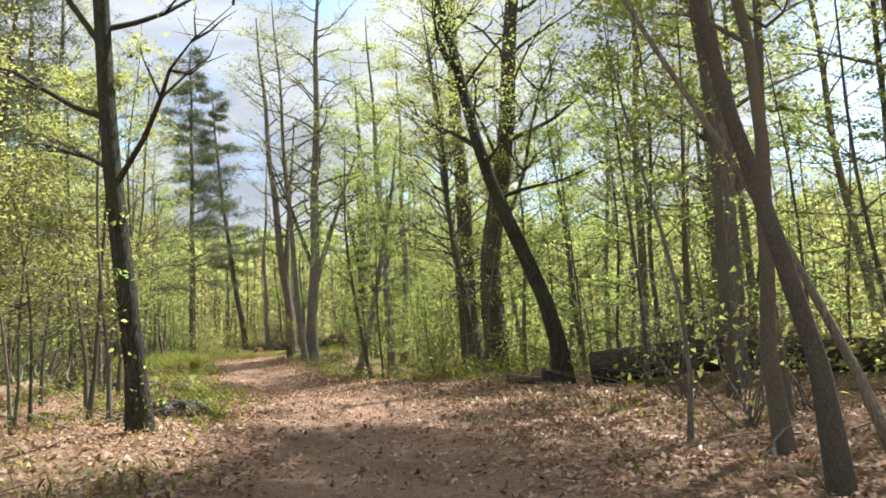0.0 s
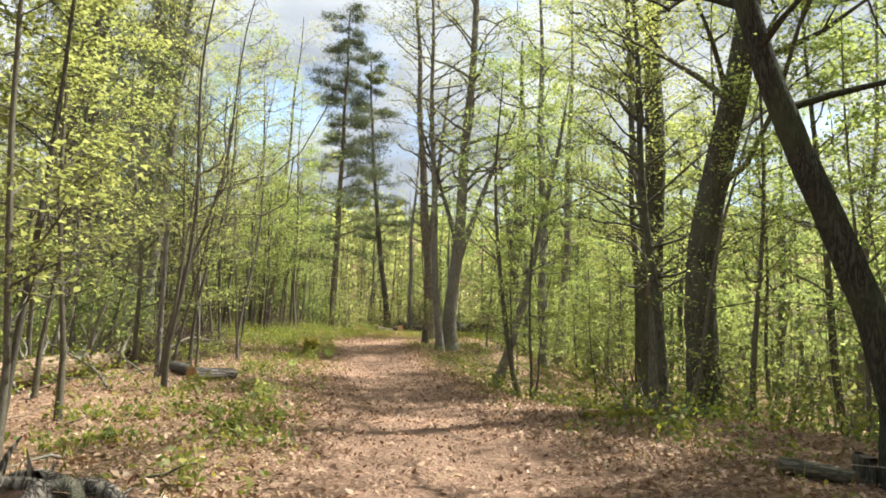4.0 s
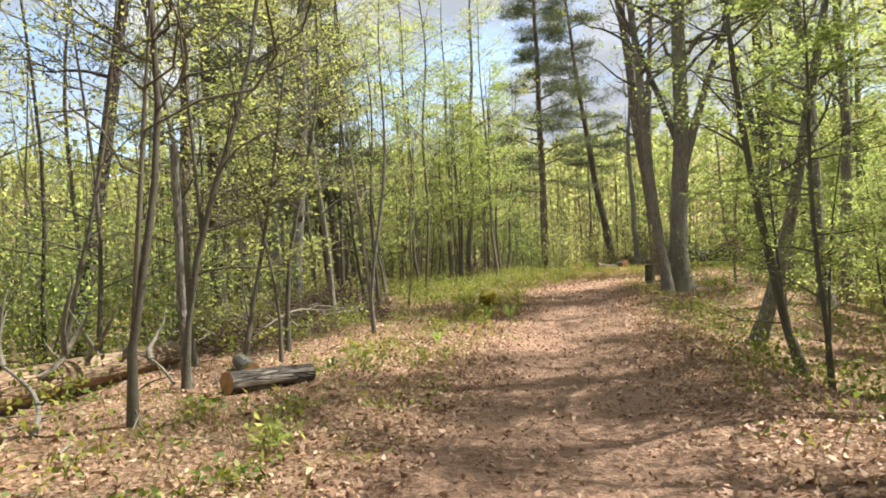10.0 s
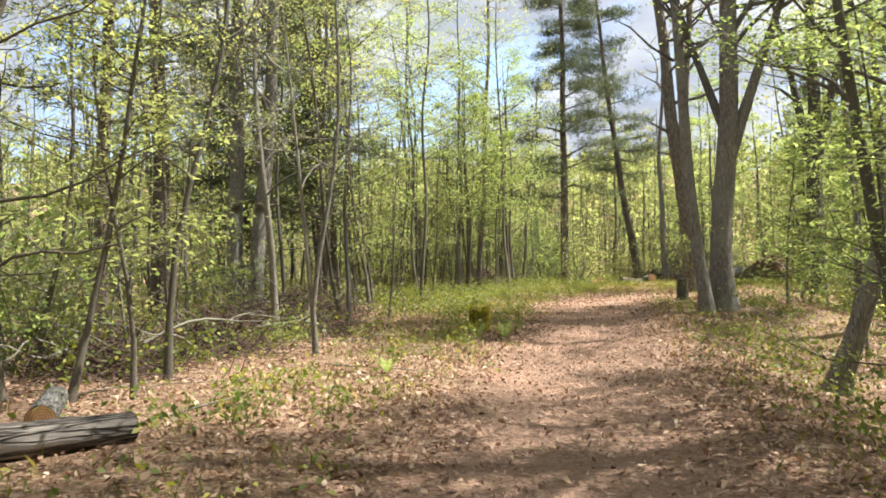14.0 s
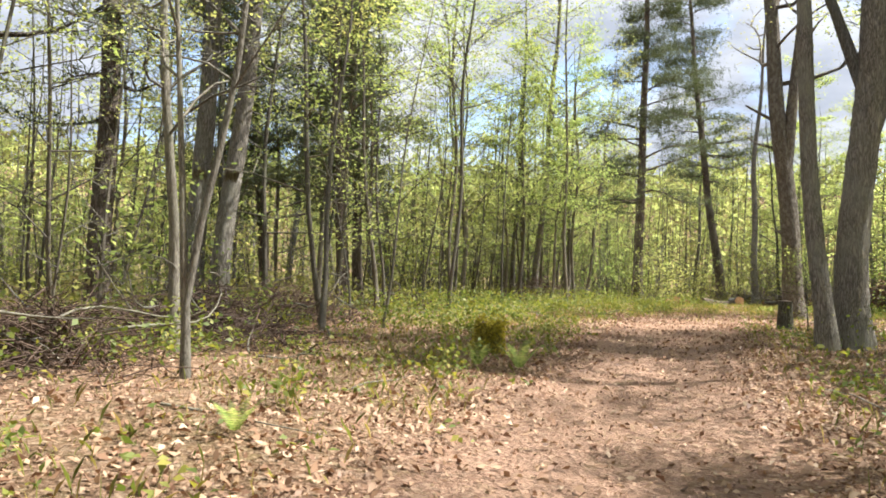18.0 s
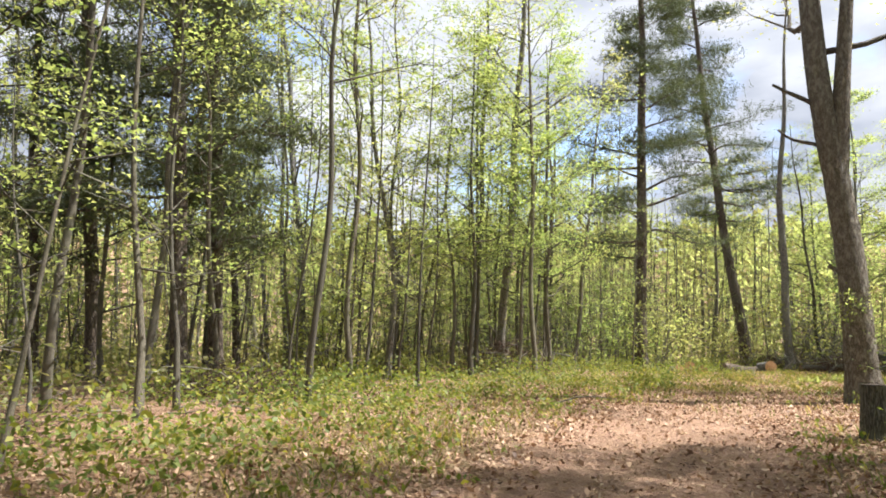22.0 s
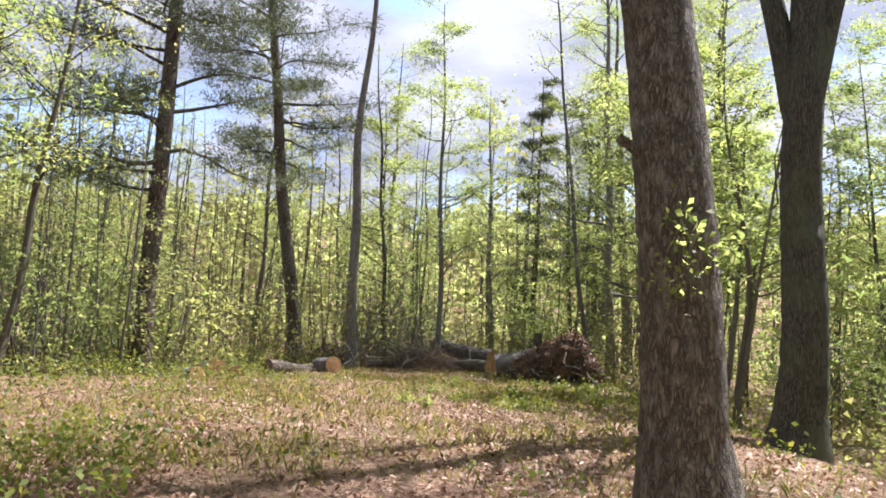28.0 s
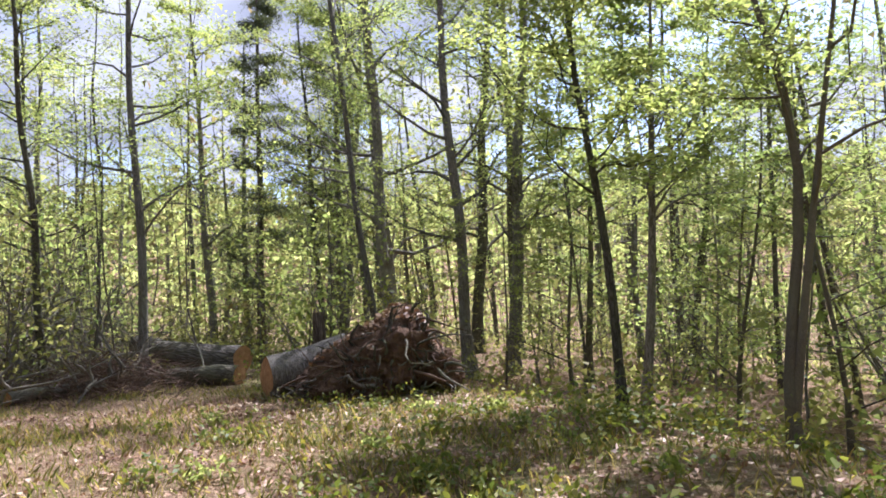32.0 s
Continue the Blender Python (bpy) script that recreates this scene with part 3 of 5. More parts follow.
    cat = {"pine": "pine tree", "dead": "dead tree", "sapling": "sapling"}.get(style, "tree")
    tagged(root, label or "tall grey-barked woodland tree in young leaf", cat, group)
    STEMS.append((x, y, d))
    return root


def make_bush(seed, tall, leaf_mat, label, group, count=950, bare=False, corners=3, leaf_size=0.1):
    """A many-stemmed shrub."""
    rng = np.random.default_rng(seed)
    root = new("shrub")
    t, tips = Tubes(), []
    for k in range(9):
        a = rng.uniform(0, 2 * math.pi)
        e = np.array([math.cos(a) * rng.uniform(0.3, 0.9), math.sin(a) * rng.uniform(0.3, 0.9), tall * rng.uniform(0.6, 1.0)])
        st = bend((rng.normal() * 0.08, rng.normal() * 0.08, 0), e, rng, 5, 0.06)
        t.add(st, np.linspace(0.016, 0.004, 5), 3)
        for q in range(4 if not bare else 10):
            s = st[1 + q % 4]
            w = s + rng.normal(size=3) * np.array([0.4, 0.4, 0.22]) + np.array([0, 0, 0.15])
            t.add([s, w], (0.006, 0.002), 3)
            tips.append(w)
    tagged(part("branchwork", t.mesh("branchwork"), BARK_PALE if not bare else BUD, root), kind="stuff")
    c = np.array(tips)
    c = c[rng.integers(0, len(c), count)] + rng.normal(size=(count, 3)) * np.array([0.22, 0.22, 0.13])
    c[:, 2] = np.maximum(c[:, 2], 0.05)
    part("foliage", leaves("foliage", c, leaf_size if not bare else 0.04, rng, 0.55, 0.6, corners), leaf_mat, root)
    return tagged(root, label, "shrub", group)


STEMS = []

# ---- trees beside the first stretch ----
make_tree(-3.3, 8.0, 0.225, [(-0.14, -0.08, 1.68), (-0.22, -0.12, 3.04)], 14, "oak", 11, "dark slender trunk with bare reaching lower limbs beside the track", low=2.2, bark_mat=BARK_BLACK, dense=0.3, leaf_size=0.075)
make_tree(2.12, 13.3, 0.32, [(-0.12, 0.03, 1.54), (-0.66, 0.15, 2.79), (-1.27, 0.3, 4.6)], 11, "oak", 12, "dark trunk leaning over with a bend near its foot", bark_mat=BARK_BLACK, dense=0.7, leaf_size=0.085)
make_tree(5.94, 21.8, 0.31, [(0.1, -0.03, 5.0), (0.32, -0.11, 8.6)], 17, "oak", 15)
make_tree(7.66, 20.1, 0.55, [(0.09, -0.04, 5.3), (0.23, -0.11, 9.2)], 20, "oak", 16)
make_tree(2.55, 5.7, 0.13, [(0.03, -0.01, 1.51), (0.0, 0.0, 2.87), (-0.09, 0.04, 3.6)], 9, "oak", 17, "slender dark stem leaning over the track", low=3.2, dense=0.45, leaf_size=0.075)
make_tree(2.31, 4.45, 0.125, [(-0.1, 0.05, 1.31), (-0.23, 0.13, 2.32), (-0.38, 0.2, 3.03)], 9, "oak", 18, "slender dark stem leaning over the track", low=3.2, dense=0.45, leaf_size=0.075)
make_tree(2.75, 4.5, 0.07, [(-0.37, 0.22, 1.62), (-0.9, 0.54, 2.75), (-1.27, 0.76, 3.46)], 5.2, "dead", 22, "pale bare pole leaning across the trees", bark_mat=BARK_PALE, low=3.6)
make_tree(8.6, 22.4, 0.6, [(0.14, -0.05, 4.9), (0.22, -0.08, 8.4)], 20, "oak", 19)
make_tree(2.12, 6.6, 0.05, [(0.02, -0.01, 1.47), (-0.15, 0.05, 2.39)], 4.5, "sapling", 20, low=2.2, dense=0.6, leaf_size=0.07)
make_tree(0.94, 24.8, 0.27, [(-0.16, 0.01, 3.9), (-0.58, 0.03, 7.3)], 13, "oak", 21, dense=1.0, limbs=34, low=3)

# Added trees; the first two carry dense crowns to shade the track's start.
for i, (x, y, d, tall) in enumerate(((3.5, 7.7, 0.13, 11), (3.6, 9.3, 0.14, 12), (8.3, 10.2, 0.26, 13), (9.5, 14.0, 0.3, 14), (6.6, 15.8, 0.2, 11))):
    make_tree(x, y, d, [(0.1, 0.05, 3), (0.15 * (-1) ** i, 0.1, 6)], tall, "oak", 130 + i, "leafy young tree added on the bank by the track's start", "leafy trees on the bank", low=5.2, leaf_mat=LEAF_FRESH if i % 2 else LEAF_OLIVE, dense=2.0 if i < 2 else 0.9, leaf_size=0.12)

# ---- the bank below the track ----
BANK = ((9.6, 9.2, 10), (8.4, 13.6, 11), (10.2, 17.0, 13), (6.9, 18.0, 11), (4.9, 16.6, 10), (4.2, 21.4, 11), (5.4, 25.2, 12), (9.6, 24.8, 13), (4.6, 29.2, 11), (7.6, 30.4, 13), (3.6, 33.0, 11), (6.2, 35.2, 12), (2.4, 36.9, 11), (4.8, 39.6, 12), (1.6, 41.9, 11), (3.8, 45.4, 12), (1.2, 48.6, 12), (3.4, 51.6, 12), (0.6, 54.8, 11), (3.1, 58.2, 12), (0.8, 62.6, 12), (4.6, 64.4, 13), (1.4, 68.6, 12), (5.4, 71.8, 13), (-0.6, 59.4, 10))
for i, (x, y, tall) in enumerate(BANK):
    late = y > 60
    w = 0.25 * math.sin(i * 2.3)
    make_tree(x, y, 0.13 + 0.05 * (i % 4), [(w, 0.1, 2.5), (w * 2.2, 0.15, 5.5)], tall + (4 if late else 0), "oak", 700 + i, "slim tree with layered fresh leaves down the bank", "leafy trees down the bank", low=3.4, leaf_mat=LEAF_OLIVE if i % 3 == 1 else LEAF_FRESH, bark_mat=BARK_DARK if i % 2 else BARK, dense=1.35 if late else 1.0, leaf_size=0.13)
make_tree(-2.4, 25.3, 0.15, [(-0.55, -0.04, 1.94), (-0.73, -0.05, 3.73), (-0.72, -0.05, 5.25)], 9, "oak", 31, "thin dark stem leaning back across its neighbour", low=3.0, leaf_mat=LEAF_FRESH, dense=0.7, leaf_size=0.085)
make_tree(-3.58, 29.04, 0.3, [(0.5, 0.06, 1.53), (1.08, 0.13, 3.53)], 10, "oak", 32, "leaning trunk that crosses a thinner stem", leaf_mat=LEAF_FRESH, dense=0.7, leaf_size=0.085)
make_tree(-2.03, 24.2, 0.08, [(0.02, 0.0, 1.91), (-0.07, 0.0, 3.86)], 6.5, "sapling", 33, "slender sapling with layered bright green sprays", dense=1.9, leaf_size=0.08)
make_tree(0.9, 22.3, 0.21, [(-0.18, 0.02, 2.8), (-0.4, 0.05, 4.7)], 13, "oak", 34, leaf_mat=LEAF_FRESH, bark_mat=BARK_DARK, low=3, limbs=32, dense=0.7, leaf_size=0.085)
make_tree(1.45, 20.6, 0.62, [(-0.05, 0.01, 3.25), (0.4, -0.09, 5.92), (0.75, -0.16, 7.7)], 21, "oak", 35, "massive dark leaning trunk on the bank", low=4.5, limbs=30, dense=0.8, bark_mat=BARK_DARK)
make_tree(1.1, 27.0, 0.75, [(-0.1, 0.02, 2.5), (-0.1, 0.02, 6.7)], 21, "oak", 36, "thick dark trunk standing low on the bank", low=8, bark_mat=BARK_DARK, dense=1.6)
make_tree(2.2, 19.9, 0.12, [(0.04, -0.01, 2.2), (0.1, -0.02, 4.6)], 8, "oak", 37, leaf_mat=LEAF_FRESH, low=2.4, dense=0.7, leaf_size=0.085)
for i, (x, y, d, lean, tall) in enumerate(((0.9, 29.6, 0.24, -0.3, 16), (1.9, 25.6, 0.16, 0.4, 13))):
    make_tree(x, y, d, [(lean * 0.5, 0.1, 3.0), (lean, 0.2, 6.5)], tall, "oak", 750 + i, "tall slim tree with fine spreading limbs on the bank", "tall slim trees on the bank", low=4.8, limbs=30, dense=0.6, leaf_mat=LEAF_OLIVE if i % 2 else LEAF_FRESH, bark_mat=BARK_DARK, leaf_size=0.1)
make_tree(-2.43, 34.4, 0.36, [(-0.14, -0.01, 5.3), (-0.28, -0.02, 9.4)], 17, "oak", 38, leaf_mat=LEAF_FRESH, dense=1.7, low=5)
make_tree(-2.0, 38.0, 0.37, [(0.12, 0.01, 2.0), (0.21, 0.01, 5.8)], 17, "oak", 39, dense=1.8, low=4.5)

# Added here: dense crowns toward the sun, placed to shade the track.
make_tree(-2.9, 41.2, 0.28, [(0.05, 0.0, 3.0), (-0.1, 0.05, 6.5)], 15, "oak", 132, "leafy tree added on the bank by the clearing", low=4.5, dense=2.0, leaf_mat=LEAF_FRESH)
make_tree(-3.6, 38.9, 0.2, [(0.05, 0.0, 3.0), (-0.1, 0.05, 6.5)], 14, "oak", 134, "leafy tree added on the bank by the clearing", low=5.5, dense=2.2, leaf_mat=LEAF_FRESH)
make_tree(-1.6, 44.6, 0.26, [(0.1, 0.0, 3.0), (0.2, 0.05, 6.5)], 14, "oak", 133, "leafy tree added on the bank by the clearing", low=4, dense=1.6, leaf_mat=LEAF_FRESH)

# ---- trees along the left edge of the track ----
for i, (x, y, tall) in enumerate(((-5.6, 11.6, 6.0), (-6.6, 13.6, 6.8), (-7.4, 10.6, 6.4), (-6.0, 8.6, 5.6), (-8.3, 15.2, 7.0), (-9.0, 12.2, 7.5))):
    make_tree(x, y, 0.075, [(0.12 * (-1) ** i, 0.1, 1.6), (0.3 * (-1) ** i, 0.15, 3.4)], tall, "oak", 740 + i, "small olive-leaved tree at the edge of the wood", "small olive-leaved trees", low=1.4, dense=0.85, leaf_size=0.09)
make_tree(-7.74, 17.5, 0.088, [(0.08, 0.11, 1.63), (0.17, 0.23, 3.12), (0.22, 0.3, 4.13)], 9.5, "oak", 41, "thin crooked tree with several leaning stems by the log", low=2.8, forks=((0.6, 0.4, 0.3, 5.2, 0.07),), dense=0.5, leaf_size=0.056)
make_tree(-8.75, 19.0, 0.088, [(0.16, 0.19, 1.63), (0.42, 0.5, 3.11), (0.58, 0.69, 4.02)], 9, "oak", 42, "thin crooked stem beside the cut log", low=2.6, forks=((1.9, 0.1, 0.1, 5.2, 0.055),), dense=0.5, leaf_size=0.056)
make_tree(-9.7, 20.9, 0.075, [(0.19, 0.2, 1.39), (0.38, 0.39, 2.46)], 6, "oak", 43, low=2, dense=0.5, leaf_size=0.056)
make_tree(-9.4, 21.4, 0.06, [(-0.05, -0.05, 0.95), (-0.11, -0.1, 1.8)], 4.5, "sapling", 44, dense=0.6, leaf_mat=LEAF_OLIVE)
make_tree(-10.15, 22.4, 0.09, [(0.16, 0.22, 1.96), (0.29, 0.4, 3.14)], 8, "oak", 45, low=2.4, dense=0.5, leaf_size=0.056)
make_tree(-12.2, 26.3, 0.14, [(-0.14, -0.14, 2.2), (-0.16, -0.17, 4.52)], 9, "oak", 46, low=2.6, bark_mat=BARK_PALE, dense=0.5, leaf_size=0.056)
make_tree(-10.4, 25.3, 0.085, [(0.07, 0.05, 1.2), (0.12, 0.09, 2.2), (0.3, 0.25, 4.2)], 8.5, "oak", 47, "pale thin tree of two crossing stems at the verge", low=2.6, bark_mat=BARK_PALE, forks=((0.45, -0.35, -0.2, 5.5, 0.085),), dense=0.5, leaf_size=0.056)
make_tree(-16.95, 29.7, 0.42, [(0.04, 0.05, 3.0), (0.08, 0.1, 5.0)], 19, "pine", 48, "one of two close grey trunks in the brush", low=6, bark_mat=BARK, dense=0.45)
make_tree(-16.6, 30.0, 0.40, [(0.2, 0.15, 3.0), (0.45, 0.34, 6.5)], 19, "oak", 49, "one of two close grey trunks in the brush", low=5)
make_tree(-14.06, 21.2, 0.29, [(0.14, 0.21, 2.39), (0.31, 0.46, 3.66), (0.61, 0.92, 6.69)], 16, "pine", 50, "leaning grey conifer behind the fallen log", low=5, dense=0.45)
make_tree(-15.95, 25.3, 0.29, [(0.11, 0.12, 4.66), (0.25, 0.29, 8.17)], 17, "pine", 51, "grey conifer with thin needle sprays in the brush", low=4, dense=0.45)
make_tree(-18.1, 28.4, 0.45, [(0, 0, 3.7), (0.0, 0.0, 6.4)], 19, "pine", 52, "tall grey conifer deep in the wood", low=4, dense=0.45)
make_tree(-10.4, 20.6, 0.11, [(-0.11, -0.09, 3.1), (-0.25, -0.2, 5.2)], 8, "sapling", 53, dense=0.8, leaf_mat=LEAF_OLIVE)
make_tree(-20.7, 37.6, 0.38, [(-0.21, -0.2, 4.8), (-0.41, -0.4, 9.5)], 17, "pine", 54, "straight dark conifer deep in the wood", low=3)
make_tree(-24.9, 36.4, 0.24, [(-0.1, -0.2, 2.95), (-0.15, -0.31, 4.4)], 15, "pine", 55, "straight dark conifer deep in the wood", low=3)
make_tree(-24.5, 37.6, 0.37, [(-0.15, -0.26, 3.8), (-0.3, -0.54, 6.8)], 17, "pine", 56, "straight dark conifer deep in the wood", low=3)
make_tree(-21.3, 38.9, 0.35, [(-0.11, -0.15, 3.75), (-0.22, -0.3, 6.6)], 17, "pine", 57, "straight dark conifer deep in the wood", low=3)
make_tree(-24.9, 42.0, 0.22, [(-0.2, -0.25, 4.6), (-0.32, -0.4, 7.3)], 14, "pine", 58, "straight dark conifer deep in the wood", low=3)

make_tree(-7.75, 39.45, 0.03, [(0.03, 0.0, 0.8), (0.02, 0.02, 1.4)], 1.9, "sapling", 59, "thin bare sapling stem beside the stump", low=0.9, bark_mat=BARK_DARK, dense=0.16, leaf_size=0.05)

for i, (x, y, tall) in enumerate(((-16.4, 37.4, 15), (-18.7, 40.6, 17), (-19.6, 36.2, 16), (-21.4, 44.9, 17), (-17.6, 33.6, 15), (-18.2, 47.6, 16))):
    make_tree(x, y, 0.12 + 0.015 * (i % 3), [(0.15 * (-1) ** i, 0.1, 3.5), (0.3 * (-1) ** i, 0.2, 8)], tall, "oak", 770 + i, "tall slim tree in thin fresh leaf beside the track", "tall slim trees left of the track", low=5.5, limbs=26, dense=0.75, leaf_mat=LEAF_OLIVE if i % 3 == 1 else LEAF_FRESH, bark_mat=BARK, leaf_size=0.11)

# ---- the group by the track's right edge ----
make_tree(-6.57, 34.91, 0.31, [(-0.23, -0.04, 2.53), (-0.44, -0.08, 5.75)], 18, "oak", 61, "straight grey trunk at the edge of the track", limbs=36, dense=0.6, low=6.0)
make_tree(-6.28, 35.45, 0.54, [(0.03, 0.0, 2.56), (0.28, 0.02, 5.71)], 21, "oak", 62, "stout dark trunk that forks above head height", limbs=36, dense=0.6, low=6.0, forks=((4.2, -1.5, -0.6, 9.5, 0.24), (3.4, 2.4, 0.6, 10.0, 0.34)))
# Crowns kept above the view, added only to shade the first metres of track.
for x, y, seed in ((5.2, 7.4, 91), (4.9, 12.2, 92), (4.2, 10.6, 93)):
    make_tree(x, y, 0.2, [(0.1, 0.0, 5.0), (0.1, 0.2, 9.0)], 14, "oak", seed, "tall leafy tree with a crown added to shade the start of the track", "leafy trees on the bank", low=8.2, dense=1.3, leaf_mat=LEAF_OLIVE, leaf_size=0.12)
make_tree(-9.35, 45.77, 0.6, [(-0.17, 0.0, 2.18), (-0.27, 0.0, 4.17), (-0.75, 0.0, 8.5)], 22, "oak", 64, "large plated-bark trunk standing in the clearing", low=7, bark_mat=BARK_PLATED, forks=((4.6, 0.5, 0.5, 15.0, 0.42),), stubs=((6.2, -0.9, -0.35, 0.65, 0.06), (5.3, -0.95, -0.3, 0.55, 0.05), (2.55, -0.42, -0.1, 0.3, 0.07)))
make_tree(-5.75, 53.0, 0.78, [(0.16, -0.04, 3.21), (0.2, -0.05, 5.55)], 20, "oak", 65, "massive forking trunk at the clearing's edge", low=8, bark_mat=BARK_DARK, forks=((5.4, -1.4, 0.5, 14.0, 0.5), (5.4, 2.2, -0.3, 14.0, 0.5)))

# ---- trees round the clearing ----
make_tree(-20.6, 60.5, 0.56, [(0.09, 0.04, 6.33), (0.24, 0.11, 16.1)], 26.5, "pine", 71, "tall dark pine behind the clearing", low=5.2, dense=2.0, limbs=56)
make_tree(-18.2, 68.3, 0.55, [(-1.07, -0.3, 7.72), (-1.97, -0.55, 16.5)], 25, "pine", 72, "tall leaning pine with a thin crown", low=7.5, dense=1.7, limbs=50)
make_tree(-15.54, 65.54, 0.40, [(-0.23, -0.05, 7.21), (0.38, 0.08, 17.0)], 18.5, "dead", 73, "bare dead trunk with broken stubs behind the logs")
make_tree(-20.95, 44.2, 0.2, [(0.13, 0.15, 2.32), (-0.16, -0.19, 5.21), (-0.39, -0.47, 7.58)], 13, "oak", 74, "slim birch-like stem bent at its foot", leaf_mat=LEAF_FRESH, low=3)
for i, (x, y, d, top, tall) in enumerate(((-20.4, 47.7, 0.14, (-0.04, -0.03, 8.2), 12), (-19.2, 50.1, 0.15, (0.01, 0.01, 8.0), 12), (-20.26, 46.3, 0.13, (-0.14, -0.13, 5.95), 9), (-19.4, 48.4, 0.13, (0.37, 0.27, 5.2), 8), (-19.4, 46.1, 0.14, (-0.05, -0.03, 8.5), 11), (-20.1, 51.3, 0.18, (0.07, 0.05, 7.6), 12), (-23.3, 54.5, 0.17, (-0.03, -0.02, 8.2), 12), (-21.5, 53.0, 0.12, (0.1, 0.1, 6), 10))):
    make_tree(x, y, d, [(top[0] / 2, top[1] / 2, top[2] / 2), top], tall, "oak", 80 + i, "slim grey-brown stem at the clearing's edge", "slim stems at the clearing's edge", low=2.6, bark_mat=BARK_SLIM, leaf_mat=LEAF_FRESH)
def back_row(rows, seed):
    for i, (x, y, d, top, tall) in enumerate(rows):
        make_tree(x, y, d, [(top[0] / 2, top[1] / 2, top[2] / 2), top], tall, "oak", seed + i, "grey woodland trunk beyond the clearing", "trunks beyond the clearing", low=3.2, limbs=26, dense=1.7, leaf_mat=LEAF_FRESH, bark_mat=BARK_DARK if (seed + i) % 2 else BARK)


back_row(((-12.7, 67.4, 0.22, (-0.24, -0.01, 11.6), 14), (-15.4, 72.0, 0.18, (-0.36, -0.05, 8.1), 12), (-5.98, 70.7, 0.4, (-0.31, 0.06, 15.8), 19), (-1.8, 70.7, 0.37, (0.28, -0.09, 12.8), 18), (-4.4, 75.4, 0.5, (-0.61, 0.19, 13.3), 19), (-2.0, 73.4, 0.42, (0.97, -0.42, 12.7), 18), (-3.4, 67.8, 0.38, (0.74, -0.36, 9.1), 16), (-2.36, 65.6, 0.18, (0.26, -0.16, 4.3), 9)), 100)
back_row(((-4.78, 60.0, 0.18, (0.34, -0.24, 4.0), 8), (2.9, 68.1, 0.26, (0.54, -0.44, 4.6), 11), (-6.4, 74.9, 0.24, (0.02, -0.01, 8.1), 13), (-7.1, 75.0, 0.24, (-0.33, 0.07, 9.1), 13), (-10.8, 74.5, 0.27, (-0.29, 0.02, 8.2), 13), (-6.2, 58.5, 0.15, (-0.3, 0.1, 5.5), 9), (-5.4, 66.0, 0.3, (-0.22, 0.03, 7.3), 15)), 108)
make_tree(-5.75, 55.9, 0.15, [(0.17, -0.18, 3.0), (0.0, 0.0, 5.0)], 8, "oak", 120, "thin twin-stemmed tree with spreading limbs", low=2.8, leaf_mat=LEAF_FRESH, forks=((0.3, 0.8, -0.7, 6.5, 0.12),))



def add_sprigs(x, y, r, zs, seed, offset=(0, 0)):
    """Small tufts of leaves growing straight from a trunk."""
    rng = np.random.default_rng(seed)
    near = min((o for o in scene.objects if o.parent is None and o.name.startswith("tree")), key=lambda o: (o.location.x - x) ** 2 + (o.location.y - y) ** 2)
    for z in zs:
        a = rng.uniform(-2.4, -0.4)
        n = int(rng.integers(14, 34))
        c = np.array([offset[0] * z + math.cos(a) * r * 1.3, offset[1] * z + math.sin(a) * r * 1.3, z]) + rng.normal(size=(n, 3)) * np.array([0.09, 0.09, 0.1])
        tagged(part("sprig", leaves("sprig", c, 0.06, rng, 0.4, 0.6), LEAF_FRESH, near, "tuft of fresh leaves on the trunk"), kind="stuff")


add_sprigs(-3.3, 8.0, 0.14, (0.35, 0.6, 0.9, 1.15, 1.4, 1.7, 2.3), 601, (-0.08, -0.045))
add_sprigs(-9.38, 45.77, 0.34, (1.75, 1.85, 1.92, 2.0, 2.06, 2.12, 2.2, 2.28), 602, (-0.075, 0))
add_sprigs(1.45, 20.6, 0.3, (1.2, 1.9, 2.6, 3.4), 603)

# ---- logs, stumps and fallen wood ----


def disc(r, rng, k=20, dome=0.01):
    bm = bmesh.new()
    c = bm.verts.new((0, 0, dome))
    ring = [bm.verts.new((r * (1 + rng.normal() * 0.03) * math.cos(a), r * (1 + rng.normal() * 0.03) * math.sin(a), 0)) for a in np.arange(k) * 2 * math.pi / k]
    for i in range(k):
        bm.faces.new((c, ring[i], ring[(i + 1) % k]))
    me = bpy.data.meshes.new("cut_end")
    bm.to_mesh(me)
    bm.free()
    return me


